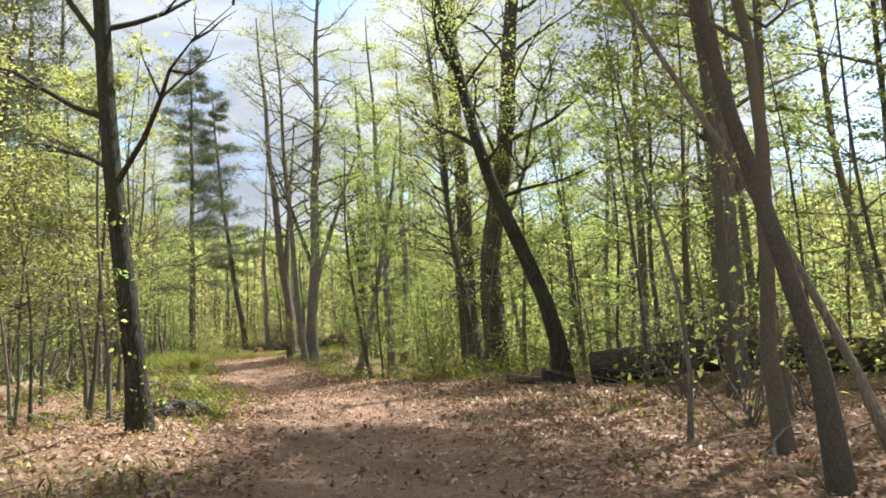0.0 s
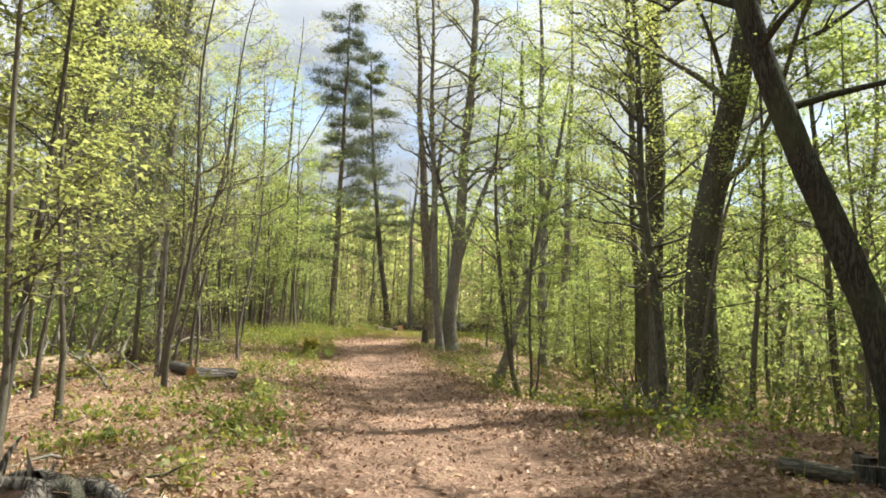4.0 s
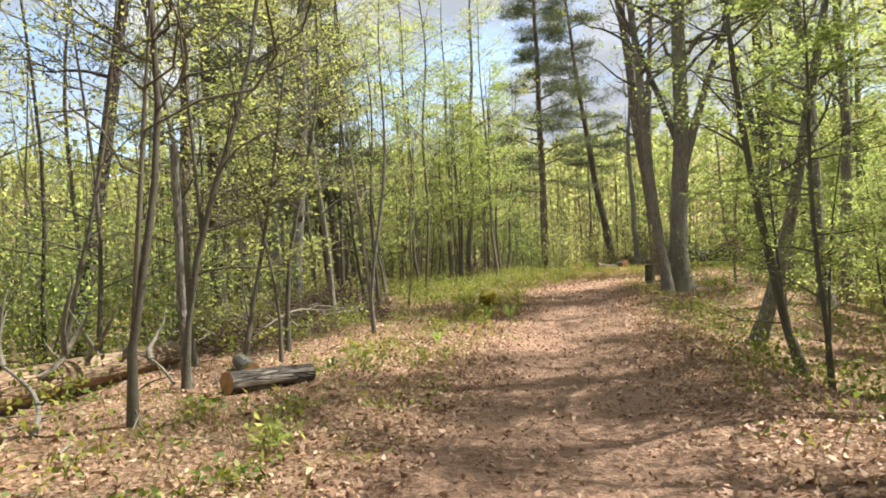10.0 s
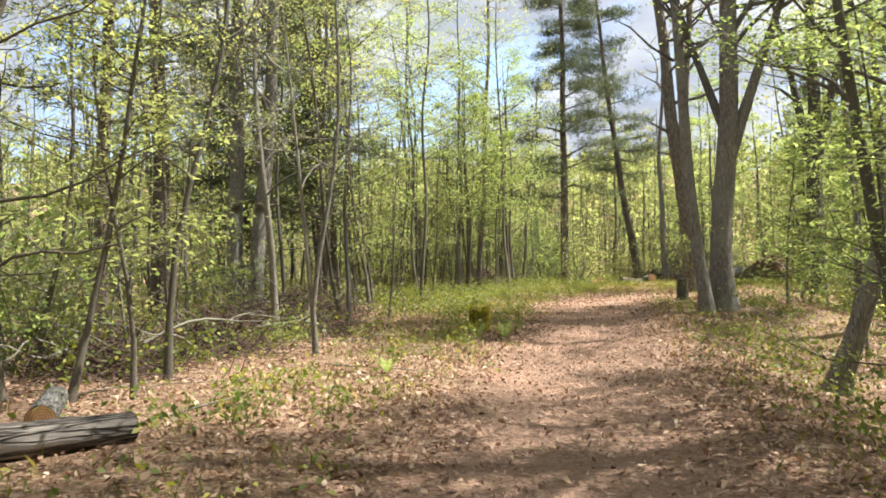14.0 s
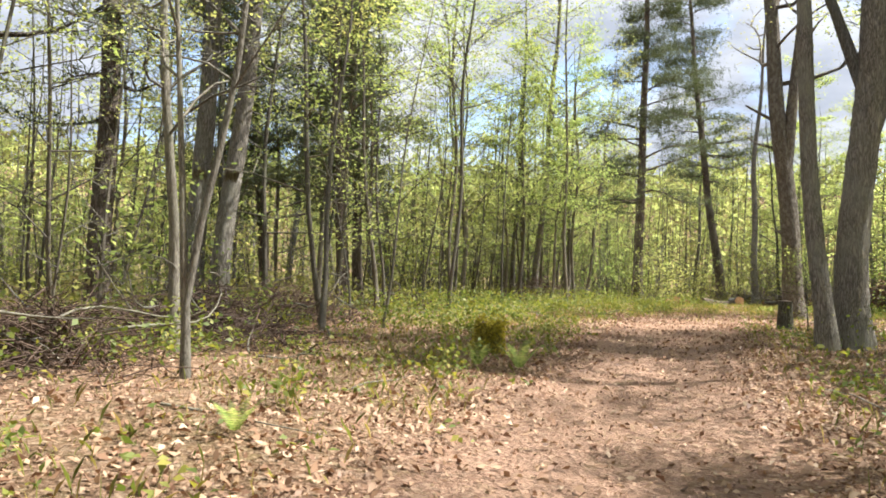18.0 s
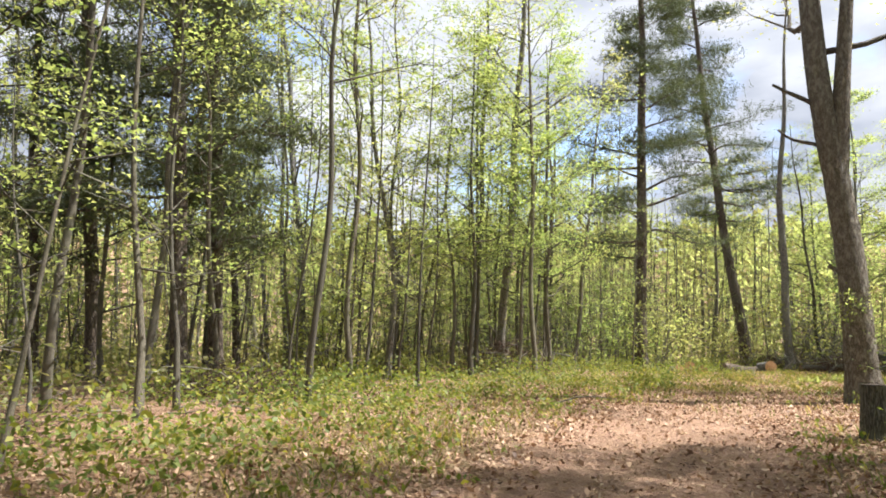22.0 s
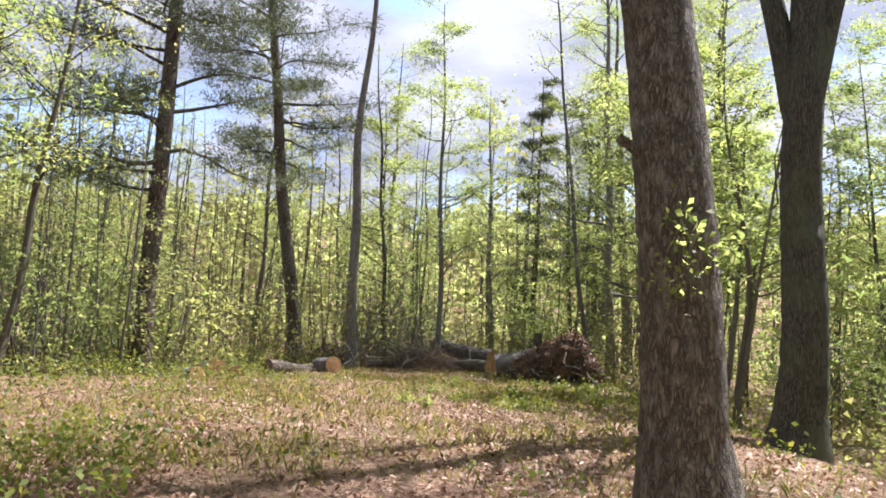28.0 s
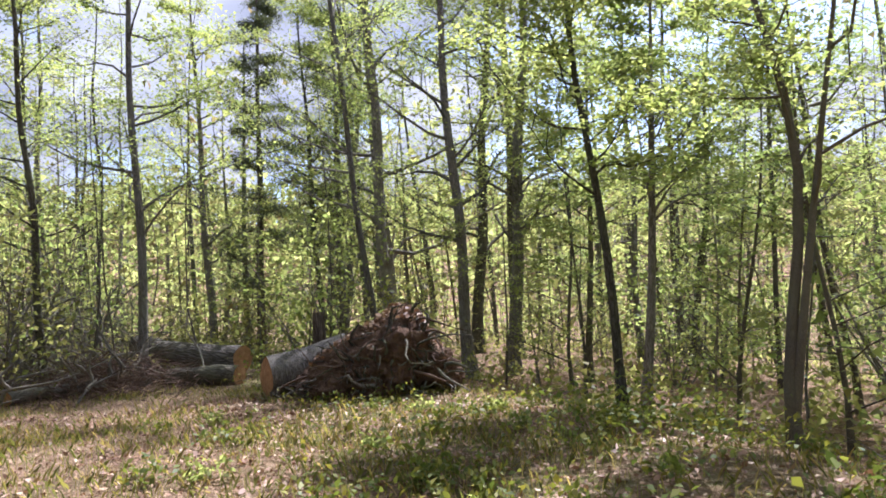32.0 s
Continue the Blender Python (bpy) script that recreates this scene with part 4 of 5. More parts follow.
def make_log(a, b, d, seed, label, name="log", taper=0.9, mat=None, ends=(True, True), stubs=0, lift=0.0, bow=0.02, group="", rise=0.0):
    """A felled length of trunk from a to b on the ground, with its sawn ends."""
    rng = np.random.default_rng(seed)
    za, zb = float(height(*a)), float(height(*b))
    p = np.array([a[0], a[1], za + d * 0.46 + lift]), np.array([b[0], b[1], zb + d * 0.46 * taper + rise])
    root = new(name)
    root.location = p[0]
    line = bend((0, 0, 0), p[1] - p[0], rng, 14, bow)
    t = Tubes()
    turn = Vector(p[1] - p[0]).to_track_quat("Z", "Y").to_matrix()
    flat, back = line, np.array(turn)
    line = line @ back
    t.add(line, np.linspace(d / 2, d / 2 * taper, 14), 20, 0.03, rng)
    body = part("bark", t.mesh("bark"), mat or BARK, root)
    body.matrix_local = turn.to_4x4()
    for flag, at, inner, r in ((ends[0], line[0], line[1], d / 2), (ends[1], line[-1], line[-2], d / 2 * taper)):
        if flag:
            e = part("cut_end", disc(r * 1.0, rng), CUT, body, "pale orange sawn end")
            e.matrix_local = Matrix.Translation(at + (at - inner) / np.linalg.norm(at - inner) * 0.004) @ Vector(at - inner).to_track_quat("Z", "Y").to_matrix().to_4x4()
    for flag, at, inner, r in ((ends[0], line[0], line[1], d / 2), (ends[1], line[-1], line[-2], d / 2 * taper)):
        if not flag and d > 0.1:
            e = part("broken_end", disc(r * 1.02, rng, dome=0.05), CUT_OLD, body, "rough broken end")
            e.matrix_local = Matrix.Translation(at) @ Vector(at - inner).to_track_quat("Z", "Y").to_matrix().to_4x4()
    for k in range(stubs):
        q = flat[2 + int(rng.integers(0, 10))]
        s = Tubes()
        tip = q + np.array([rng.normal() * 0.35, rng.normal() * 0.35, d * 0.5 + rng.uniform(0.15, 0.9)])
        s.add(bend(q, tip, rng, 5, 0.06), np.linspace(0.045, 0.008, 5), 6, 0.05, rng)
        part("branch_stub", s.mesh("branch_stub"), BARK_PALE, root, "broken pale branch stub")
    return tagged(root, label, "log", group)


make_log((-8.15, 19.1), (-7.95, 20.35), 0.27, 1, "short bleached grey log with split bark on the litter", mat=BARK_BLEACHED, bow=0.004)
make_log((-8.7, 20.05), (-9.5, 20.65), 0.24, 2, "short sawn log behind another beside the track", bow=0.004)
make_log((-9.0, 14.4), (-11.0, 20.7), 0.46, 3, "long fallen trunk with peeling brown bark and a sawn end", "fallen_log", 0.8, BARK_FALLEN, (False, True), 9)
make_log((-8.35, 16.9), (-10.2, 17.6), 0.055, 16, "long pale stick leaning across the fallen trunk", "dead_branch", 0.4, BARK_PALE, (False, False), 2, bow=0.05, rise=0.7)
make_log((-8.9, 15.6), (-10.3, 16.9), 0.045, 17, "long pale stick leaning across the fallen trunk", "dead_branch", 0.4, BARK_PALE, (False, False), 1, bow=0.05, rise=0.9)
make_log((-9.8, 17.7), (-9.55, 18.3), 0.085, 21, "stout bleached broken branch standing up from the fallen trunk", "dead_branch", 0.5, BARK_PALE, (False, False), 1, bow=0.05, lift=0.25, rise=0.95)
make_log((-9.3, 19.3), (-10.9, 19.7), 0.04, 18, "long pale stick leaning across the fallen trunk", "dead_branch", 0.4, BARK_PALE, (False, False), 2, bow=0.06, rise=0.6)
make_log((2.5, 12.6), (7.0, 11.7), 0.56, 4, "dark rotting log at the foot of the leaning tree", "rotting_log", 0.95, BARK_BLACK, (False, False))
make_log((0.62, 19.0), (0.32, 24.2), 0.33, 5, "thick mossy fallen limb lying down the bank", "fallen_limb", 0.6, BARK_WEATHERED, (False, False), 3, bow=0.03)
make_log((1.15, 13.6), (1.7, 13.3), 0.16, 20, "short dark rotting log beside the leaning tree", "rotting_log", 0.85, BARK_DARK, (False, False), bow=0.01)
make_log((-0.75, 17.55), (0.5, 17.7), 0.13, 19, "dark mossy fallen branch at the top of the bank", "fallen_branch", 0.7, BARK_MOSS, (False, False), 1, bow=0.05)
BACK = "logs behind the clearing"
make_log((-16.9, 60.3), (-15.9, 62.3), 0.4, 6, "long brown felled log at the back of the clearing", mat=BARK_LOG, ends=(False, True), lift=0.04, group=BACK)
make_log((-15.25, 61.2), (-15.95, 62.2), 0.48, 7, "sawn log round with its orange end to the clearing", group=BACK)
make_log((-17.3, 56.5), (-17.95, 57.5), 0.36, 8, "sawn log round with its orange end to the clearing", group=BACK)
make_log((-17.72, 58.75), (-18.5, 59.9), 0.46, 9, "sawn log round with its orange end to the clearing", mat=BARK_DARK, group=BACK)
make_log((-17.05, 58.3), (-17.35, 59.2), 0.34, 14, "sawn log round with its orange end to the clearing", mat=BARK_DARK, group=BACK)
make_log((-15.0, 65.0), (-13.6, 67.4), 0.26, 13, "long felled log lying behind the dead trunk", taper=0.8, mat=BARK_DARK)
make_log((-10.85, 65.3), (-12.2, 66.9), 0.42, 15, "dark severed log with an orange end facing the root plate", mat=BARK_DARK)
make_log((-10.7, 66.2), (-12.9, 69.2), 0.58, 10, "thick pale grey trunk of the uprooted tree lying in the brush", taper=0.85, mat=BARK_WEATHERED, lift=0.2, rise=0.7)
STICK = "bleached dead branch in the heap at the clearing's edge"
for i, (xa, ya, xb, yb, d, up) in enumerate(((-21.4, 48.9, -19.7, 50.4, 0.1, 0.12), (-20.0, 49.2, -21.3, 51.6, 0.08, 0.3), (-21.6, 50.6, -19.8, 51.6, 0.12, 0.05), (-20.4, 48.6, -21.0, 50.6, 0.06, 0.5), (-22.2, 52.0, -20.6, 53.4, 0.1, 0.2))):
    make_log((xa, ya), (xb, yb), d, 30 + i, STICK, "dead_branch", 0.5, BARK_BLEACHED, (False, False), 2, bow=0.06, rise=up, group="bleached branches by the clearing")
for i, (xa, ya, xb, yb, d, up) in enumerate(((-16.4, 64.0, -14.3, 65.8, 0.07, 0.55), (-15.4, 63.4, -13.2, 64.9, 0.05, 0.8), (-14.6, 66.4, -12.3, 65.4, 0.06, 0.4), (-13.8, 64.6, -12.6, 66.9, 0.05, 1.1), (-16.9, 64.0, -15.5, 64.3, 0.09, 0.5), (-15.6, 63.6, -14.7, 64.4, 0.06, 0.2), (-14.6, 67.2, -12.4, 68.6, 0.08, 2.6), (-13.0, 69.0, -14.9, 69.4, 0.07, 2.9))):
    make_log((xa, ya), (xb, yb), d, 40 + i, "pale grey dead branch lying in the brush", "dead_branch", 0.4, BARK_PALE, (False, False), 3, bow=0.08, rise=up, group="pale branches behind the logs")
make_log((-8.4, 43.3), (-7.3, 42.9), 0.11, 11, "barkless pale piece of fallen wood in the litter", "fallen_branch", 0.8, BARE_WOOD, (False, False))


def make_stump(x, y, d, h, seed, label, mat, name="stump"):
    rng = np.random.default_rng(seed)
    root = new(name)
    root.location = (x, y, float(height(x, y)) - 0.05)
    z = np.linspace(0, h, 9)
    t = Tubes()
    t.add(np.stack([rng.normal(size=9) * 0.006, rng.normal(size=9) * 0.006, z], 1), d / 2 * (1 + 0.45 * np.exp(-z / 0.16)), 18, 0.05, rng)
    body = part("bark", t.mesh("bark"), mat, root)
    e = part("cut_top", disc(d / 2, rng, dome=0.02), CUT_OLD if mat is not BARK_MOSS else SOIL, body)
    e.location = (0, 0, h - 0.004)
    return tagged(root, label, "stump")


make_stump(-8.27, 39.6, 0.32, 0.74, 21, "dark upright stump in front of the plated tree", BARK_DARK)
make_stump(1.84, 13.5, 0.18, 0.3, 26, "low broken stump at the foot of the leaning tree", BARK_DARK)
make_stump(-10.17, 30.1, 0.36, 0.5, 22, "rotten stump covered in yellow-green moss", BARK_MOSS, "mossy_stump")


def make_split_stub(x, y, seed):
    """A rotted sapling base that narrows to torn points, with pale sticks fallen against it."""
    rng = np.random.default_rng(seed)
    root = new("broken_stub")
    root.location = (x, y, float(height(x, y)) - 0.03)
    z = np.array([0, 0.06, 0.14, 0.24, 0.34, 0.44])
    t = Tubes()
    t.add(np.stack([0.012 * np.sin(z * 9), 0.01 * np.cos(z * 7), z], 1), np.array([0.16, 0.125, 0.1, 0.085, 0.068, 0.05]), 14, 0.12, rng)
    body = part("bark", t.mesh("bark"), BARK_DARK, root)
    for k in range(6):
        a = k * 1.05 + rng.normal() * 0.2
        s = np.array([0.045 * math.cos(a), 0.045 * math.sin(a), 0.36])
        t = Tubes()
        t.add(bend(s, s * np.array([1.1, 1.1, 1]) + np.array([0, 0, rng.uniform(0.12, 0.28)]), rng, 4, 0.03), np.linspace(0.024, 0.003, 4), 5, 0.2, rng)
        part("splinter", t.mesh("splinter"), BRUSH if k % 2 else BARK_DARK, body, "torn upright splinter")
    for k, (a, h) in enumerate(((-2.6, 0.2), (-1.6, 0.26), (-0.7, 0.16))):
        t = Tubes()
        t.add(bend((0.33 * math.cos(a), 0.3 * math.sin(a), 0.04), (0.1 * math.cos(a), 0.1 * math.sin(a), h), rng, 6, 0.12), np.linspace(0.009, 0.005, 6), 6, 0.1, rng)
        part("stick", t.mesh("stick"), BARE_WOOD, root, "thin bleached stick")
    return tagged(root, "dark rotted stub with torn points and pale sticks", "stump")


make_split_stub(-8.12, 44.4, 23)
make_stump(-8.95, 19.2, 0.1, 3.1, 25, "broken-topped dead snag among thin stems", BARK, "snag")
make_stump(-9.25, 64.9, 0.26, 1.45, 24, "tall brown broken stump behind the root plate", BARK_LOG)


def make_uprooted():
    """The root plate of the uprooted tree with its sawn-off butt."""
    rng = np.random.default_rng(77)
    x, y = -9.1, 61.5
    root = new("uprooted_tree")
    root.location = (x, y, float(height(x, y)))
    root.rotation_euler = (0, 0, radians(-20))
    bm = bmesh.new()
    bmesh.ops.create_icosphere(bm, subdivisions=6, radius=1.0)

    def crest(u):
        return float(np.interp(u, [-1.0, -0.62, -0.15, 0.3, 0.62, 1.0], [0.5, 0.78, 1.02, 1.34, 1.22, 0.6]))

    for v in bm.verts:
        p = v.co.copy()
        top = crest(p.x)
        q = Vector((0.16 + p.x * 1.3, p.y * (0.8 + 0.2 * max(0.0, -p.z)), top * (0.34 + 0.66 * p.z) if p.z > 0 else 0.34 * top + 0.5 * p.z))
        out = Vector((p.x, p.y, p.z * 0.8)).normalized()
        clod = 0.22 * noise.noise(q * 1.7) + 0.16 * noise.noise(q * 4.0) + 0.1 * abs(noise.noise(q * 8.5)) + 0.06 * noise.noise(q * 17.0) + 0.03 * noise.noise(q * 38.0)
        v.co = q + out * clod
    me = bpy.data.meshes.new("root_plate")
    bm.to_mesh(me)
    bm.free()
    smooth(me)
    plate = part("root_plate", me, SOIL, root, "upturned plate of brown soil and roots")
    for k in range(150):
        u, q = rng.uniform(-0.92, 0.92), rng.uniform(0.05, 0.97)
        bulge = np.sqrt(max(0.02, 1 - u * u)) * np.sqrt(max(0.05, 1 - max(0.0, (q - 0.34) / 0.66) ** 2))
        s = np.array([0.16 + u * 1.25, -0.72 * bulge, crest(u) * q])
        e = s + np.array([rng.normal() * 0.3 + 0.25 * u, -rng.uniform(0.08, 0.38), rng.normal() * 0.3 - 0.08])
        e[2] = max(e[2], 0.02)
        t = Tubes()
        t.add(bend(s, e, rng, 6, 0.16), np.linspace(rng.uniform(0.01, 0.04), 0.004, 6), 5, 0.05, rng)
        part("root", t.mesh("root"), (BARK_DARK, BRUSH, BARK_DARK, BARK_PALE)[k % 4], plate)
    n = 900
    u = rng.uniform(-0.95, 1.0, n)
    c = np.stack([0.16 + u * 1.1, rng.normal(size=n) * 0.28 + 0.05, np.array([crest(a) for a in u]) * rng.uniform(0.9, 1.1, n) + 0.02], 1)
    tagged(part("leaf_litter", leaves("leaf_litter", c, 0.1, rng, 0.6, 0.62), LITTER, plate, "dry leaves caught along the top of the plate"), kind="stuff")
    t = Tubes()
    butt = np.array([[-0.45, 0.75, 0.5], [-1.1, 0.42, 0.44], [-1.72, 0.1, 0.38]])
    t.add(butt, (0.5, 0.37, 0.33), 18, 0.03, rng)
    butt_log = part("butt", t.mesh("butt"), BARK, root)
    e = part("cut_end", disc(0.325, rng), CUT, butt_log, "fresh orange sawn face")
    e.matrix_local = Matrix.Translation(butt[-1] + np.array([-0.006, -0.004, 0])) @ Vector((-1, -0.66, 0.05)).to_track_quat("Z", "Y").to_matrix().to_4x4()
    return tagged(root, "uprooted tree with a broad upturned root plate and sawn butt", "fallen tree")

make_uprooted()


def make_root_tangle(x, y, seed):
    """A rotted stump: a low heap of soil, thick split roots and splinters, fine dead roots and caught leaves."""
    rng = np.random.default_rng(seed)
    root = new("rotten_stump")
    root.location = (x, y, float(height(x, y)))
    bm = bmesh.new()
    bmesh.ops.create_icosphere(bm, subdivisions=4, radius=1.0)
    for v in bm.verts:
        p = v.co.copy()
        lump = 1 + 0.3 * noise.noise(p * 2.1) + 0.2 * noise.noise(p * 5.3)
        v.co = Vector((p.x * 0.62 * lump, p.y * 0.48 * lump, p.z * 0.2 * lump - 0.02))
    me = bpy.data.meshes.new("soil")
    bm.to_mesh(me)
    bm.free()
    part("soil", smooth(me), SOIL, root, "dark crumbled soil")
    for k in range(11):
        a = 2 * math.pi * k / 11 + rng.normal() * 0.25
        s = np.array([rng.normal() * 0.12, rng.normal() * 0.1, rng.uniform(0.08, 0.22)])
        L = rng.uniform(0.45, 0.95)
        e = s + np.array([math.cos(a) * L, math.sin(a) * L * 0.8, -s[2] + rng.uniform(-0.02, 0.1)])
        t = Tubes()
        t.add(bend(s, e, rng, 9, 0.09), np.linspace(rng.uniform(0.05, 0.085), 0.012, 9), 8, 0.16, rng)
        part("thick_root", t.mesh("thick_root"), (BARK_WEATHERED, BARK_DARK, BARK_BLEACHED)[k % 3], root)
    for k in range(5):
        s = np.array([-0.2 + rng.normal() * 0.1, rng.normal() * 0.1, 0.05])
        t = Tubes()
        t.add(bend(s, s + np.array([rng.normal() * 0.1, rng.normal() * 0.1, rng.uniform(0.25, 0.45)]), rng, 5, 0.04), np.linspace(rng.uniform(0.03, 0.05), 0.006, 5), 6, 0.2, rng)
        part("splinter", t.mesh("splinter"), BARK_BLEACHED if k % 2 else BARK_WEATHERED, root, "pale upright splinter of split wood")
    for k in range(26):
        a = rng.uniform(0, 2 * math.pi)
        s = np.array([rng.normal() * 0.3, rng.normal() * 0.24, rng.uniform(0.02, 0.16)])
        L = rng.uniform(0.2, 0.6)
        e = s + np.array([math.cos(a) * L, math.sin(a) * L, rng.uniform(-0.08, 0.16)])
        e[2] = max(e[2], 0.02)
        t = Tubes()
        t.add(bend(s, e, rng, 6, 0.1), np.linspace(rng.uniform(0.008, 0.02), 0.003, 6), 5, 0.2, rng)
        part("root", t.mesh("root"), (BARK_DARK, BRUSH, BARK_PALE)[k % 3], root)
    c = np.stack([rng.normal(size=160) * 0.45, rng.normal(size=160) * 0.35, rng.uniform(0.05, 0.22, 160)], 1)
    tagged(part("leaf_litter", leaves("leaf_litter", c, 0.07, rng, 0.7, 0.6), LITTER, root, "dry leaves caught in the roots"), kind="stuff")
    return tagged(root, "rotten stump with splayed grey roots by the dark tree", "stump")


make_root_tangle(-3.75, 10.0, 31)

# ---- the wood around: saplings and trees in repeats ----


def spots(n, x0, x1, y0, y1, gap, rng, rule):
    got = []
    for _ in range(n * 30):
        if len(got) == n:
            break
        x, y = rng.uniform(x0, x1), rng.uniform(y0, y1)
        if is_open(x, y) or not rule(x, y) or any((x - a) ** 2 + (y - b) ** 2 < (gap + d) ** 2 for a, b, d in STEMS):
            continue
        STEMS.append((x, y, 0.05))
        got.append((x, y))
    return got


def stand(models, places, rng, lo=0.8, hi=1.2):
    """Sets one of the models, turned and scaled, at each place; the first places take the models themselves."""
    for i, (x, y) in enumerate(places):
        s = rng.uniform(lo, hi)
        m = pose(x, y, float(height(x, y)) - 0.05, rng.normal() * 4.2, rng.normal() * 4.2, rng.uniform(0, 360)) @ Matrix.Diagonal((s, s, s * rng.uniform(0.9, 1.15), 1))
        if i < len(models):
            models[i].matrix_basis = m
        else:
            copy_thing(models[i % len(models)], m)


def side(x, y):
    return x - float(path_x(y))


wood = np.random.default_rng(5)
def near_and_far(near, far, places, reach, lo=0.8, hi=1.2):
    """Fine-leaved models within reach of the track, simpler ones past it."""
    stand(near, [p for p in places if abs(side(*p)) < reach], wood, lo, hi)
    stand(far, [p for p in places if abs(side(*p)) >= reach], wood, lo, hi)


def saplings(n, row, d0, d1, tall, grow, seed, label, group, **kw):
    return [make_tree(60 + i, row, d0 + d1 * i, [(0.1 * (-1) ** i, 0.05, tall * 0.3), (0.15 * (-1) ** i, 0.1, tall * 0.6)], tall + grow * i, "sapling", seed + i, label, group, many=True, **kw) for i in range(n)]


B_LABEL, B_GROUP = "slender sapling with layered bright green sprays", "bright green saplings on the bank"
beech_near = saplings(4, -60, 0.05, 0.012, 4.2, 0.7, 200, B_LABEL, B_GROUP, dense=0.8, low=0.6, leaf_size=0.08)
beech_far = saplings(4, -62, 0.05, 0.012, 4.4, 0.7, 205, B_LABEL, B_GROUP, dense=0.95, low=0.5, leaf_size=0.095)
near_and_far(beech_near, beech_far, spots(145, -9, 18, 8, 66, 0.9, wood, lambda x, y: side(x, y) > (4.6 if y > 30 else 3.4)), 8)
H_LABEL, H_GROUP = "thin understorey stem with sparse young leaves", "thin understorey stems"
hazel_near = [make_tree(60 + i, -70, 0.06 + 0.015 * i, [(0.1 * (-1) ** i, 0.1, 2), (0.2 * (-1) ** i, 0.1, 4)], 6.0 + 0.9 * i, "sapling", 210 + i, H_LABEL, H_GROUP, dense=0.5, low=1.3, leaf_mat=LEAF_OLIVE if i % 2 else LEAF_FRESH, many=True, leaf_size=0.08, name="understorey_tree") for i in range(4)]
hazel_far = [make_tree(60 + i, -72, 0.06 + 0.015 * i, [(0.1 * (-1) ** i, 0.1, 2), (0.2 * (-1) ** i, 0.1, 4)], 6.0 + 0.9 * i, "sapling", 215 + i, H_LABEL, H_GROUP, dense=0.6, leaf_size=0.1, low=1.0, leaf_mat=LEAF_OLIVE if i % 2 else LEAF_FRESH, many=True, name="understorey_tree") for i in range(5)]
near_and_far(hazel_near, hazel_far, spots(165, -34, -6, 8, 80, 0.7, wood, lambda x, y: side(x, y) < -5.2) + spots(70, -48, -18, 0, 40, 1.0, wood, lambda x, y: side(x, y) < -13), 9)
P_LABEL, P_GROUP = "slim woodland tree in young leaf", "slim trees of the wood"
pole = [make_tree(60 + i, -80, 0.13 + 0.03 * i, [(0.1, 0.1, 3), (0.2 * (-1) ** i, 0.1, 7)], 12 + 1.2 * i, "oak", 220 + i, P_LABEL, P_GROUP, dense=0.45, leaf_size=0.13, low=4.2, bark_mat=(BARK_SLIM, BARK_DARK, BARK)[i % 3], leaf_mat=LEAF_OLIVE if i % 2 else LEAF_FRESH, many=True) for i in range(6)]
stand(pole, spots(85, -42, 30, -8, 92, 1.3, wood, lambda x, y: side(x, y) < -7 or side(x, y) > 15 or y > 66 or y < -6) + spots(32, 7, 22, 2, 50, 1.6, wood, lambda x, y: side(x, y) > 8) + spots(26, -40, -14, 66, 88, 1.4, wood, lambda x, y: True) + spots(12, -27, -20.5, 41, 56, 1.0, wood, lambda x, y: True), wood)
switch = [make_tree(60 + i, -90, 0.035 + 0.008 * i, [(0.05, 0.05, 1.5), (0.1 * (-1) ** i, 0.1, 3)], 4.5 + 0.8 * i, "sapling", 230 + i, "straight whip-thin stem with few leaves", "whip-thin stems behind the clearing", dense=0.45, low=2.0, many=True, name="whip_stem") for i in range(5)]
stand(switch, spots(70, -38, 8, 40, 84, 0.4, wood, lambda x, y: side(x, y) < -7 or y > 65 or side(x, y) > 5), wood)


twig_tree = [make_tree(60 + i, -95, 0.045 + 0.012 * i, [(0.08 * (-1) ** i, 0.1, 1.5), (0.2 * (-1) ** i, 0.15, 3)], 4.6 + 0.7 * i, "sapling", 240 + i, "grey twiggy sapling with almost no leaves", "bare twiggy saplings", dense=0.24, low=0.8, many=True, leaf_mat=LEAF_OLIVE, leaf_size=0.06, name="twiggy_sapling") for i in range(4)]
stand(twig_tree, spots(16, -11, -3.8, 4, 15, 0.5, wood, lambda x, y: side(x, y) < -3.6) + spots(8, 3.4, 8, 8, 16, 0.5, wood, lambda x, y: side(x, y) > 4.4) + spots(14, -16, -9, 17, 34, 0.5, wood, lambda x, y: side(x, y) < -5.4), wood)
S_LABEL, S_GROUP = "leafy green shrub of the understorey", "understorey shrubs"
bush_near = [make_bush(300 + i, 1.2 + 0.3 * i, LEAF_FRESH if i % 2 else LEAF_OLIVE, S_LABEL, S_GROUP, 900, corners=4, leaf_size=0.08) for i in range(4)]
bush_far = [make_bush(305 + i, 1.3 + 0.3 * i, LEAF_FRESH if i % 3 == 1 else LEAF_OLIVE, S_LABEL, S_GROUP, 560, leaf_size=0.09) for i in range(5)]
near_and_far(bush_near, bush_far, spots(190, -34, 18, 8, 84, 0.6, wood, lambda x, y: side(x, y) < -7.5 or side(x, y) > 5.4 or y > 66) + spots(60, -48, -18, 0, 40, 0.8, wood, lambda x, y: side(x, y) < -13) + spots(34, -36, -18, 38, 64, 0.8, wood, lambda x, y: True), 9, 0.8, 1.5)
bright = make_bush(311, 1.9, LEAF_FRESH, "bright yellow-green bush behind the fallen trunk", "bright bushes behind the fallen trunk", 1400, corners=4, leaf_size=0.075)
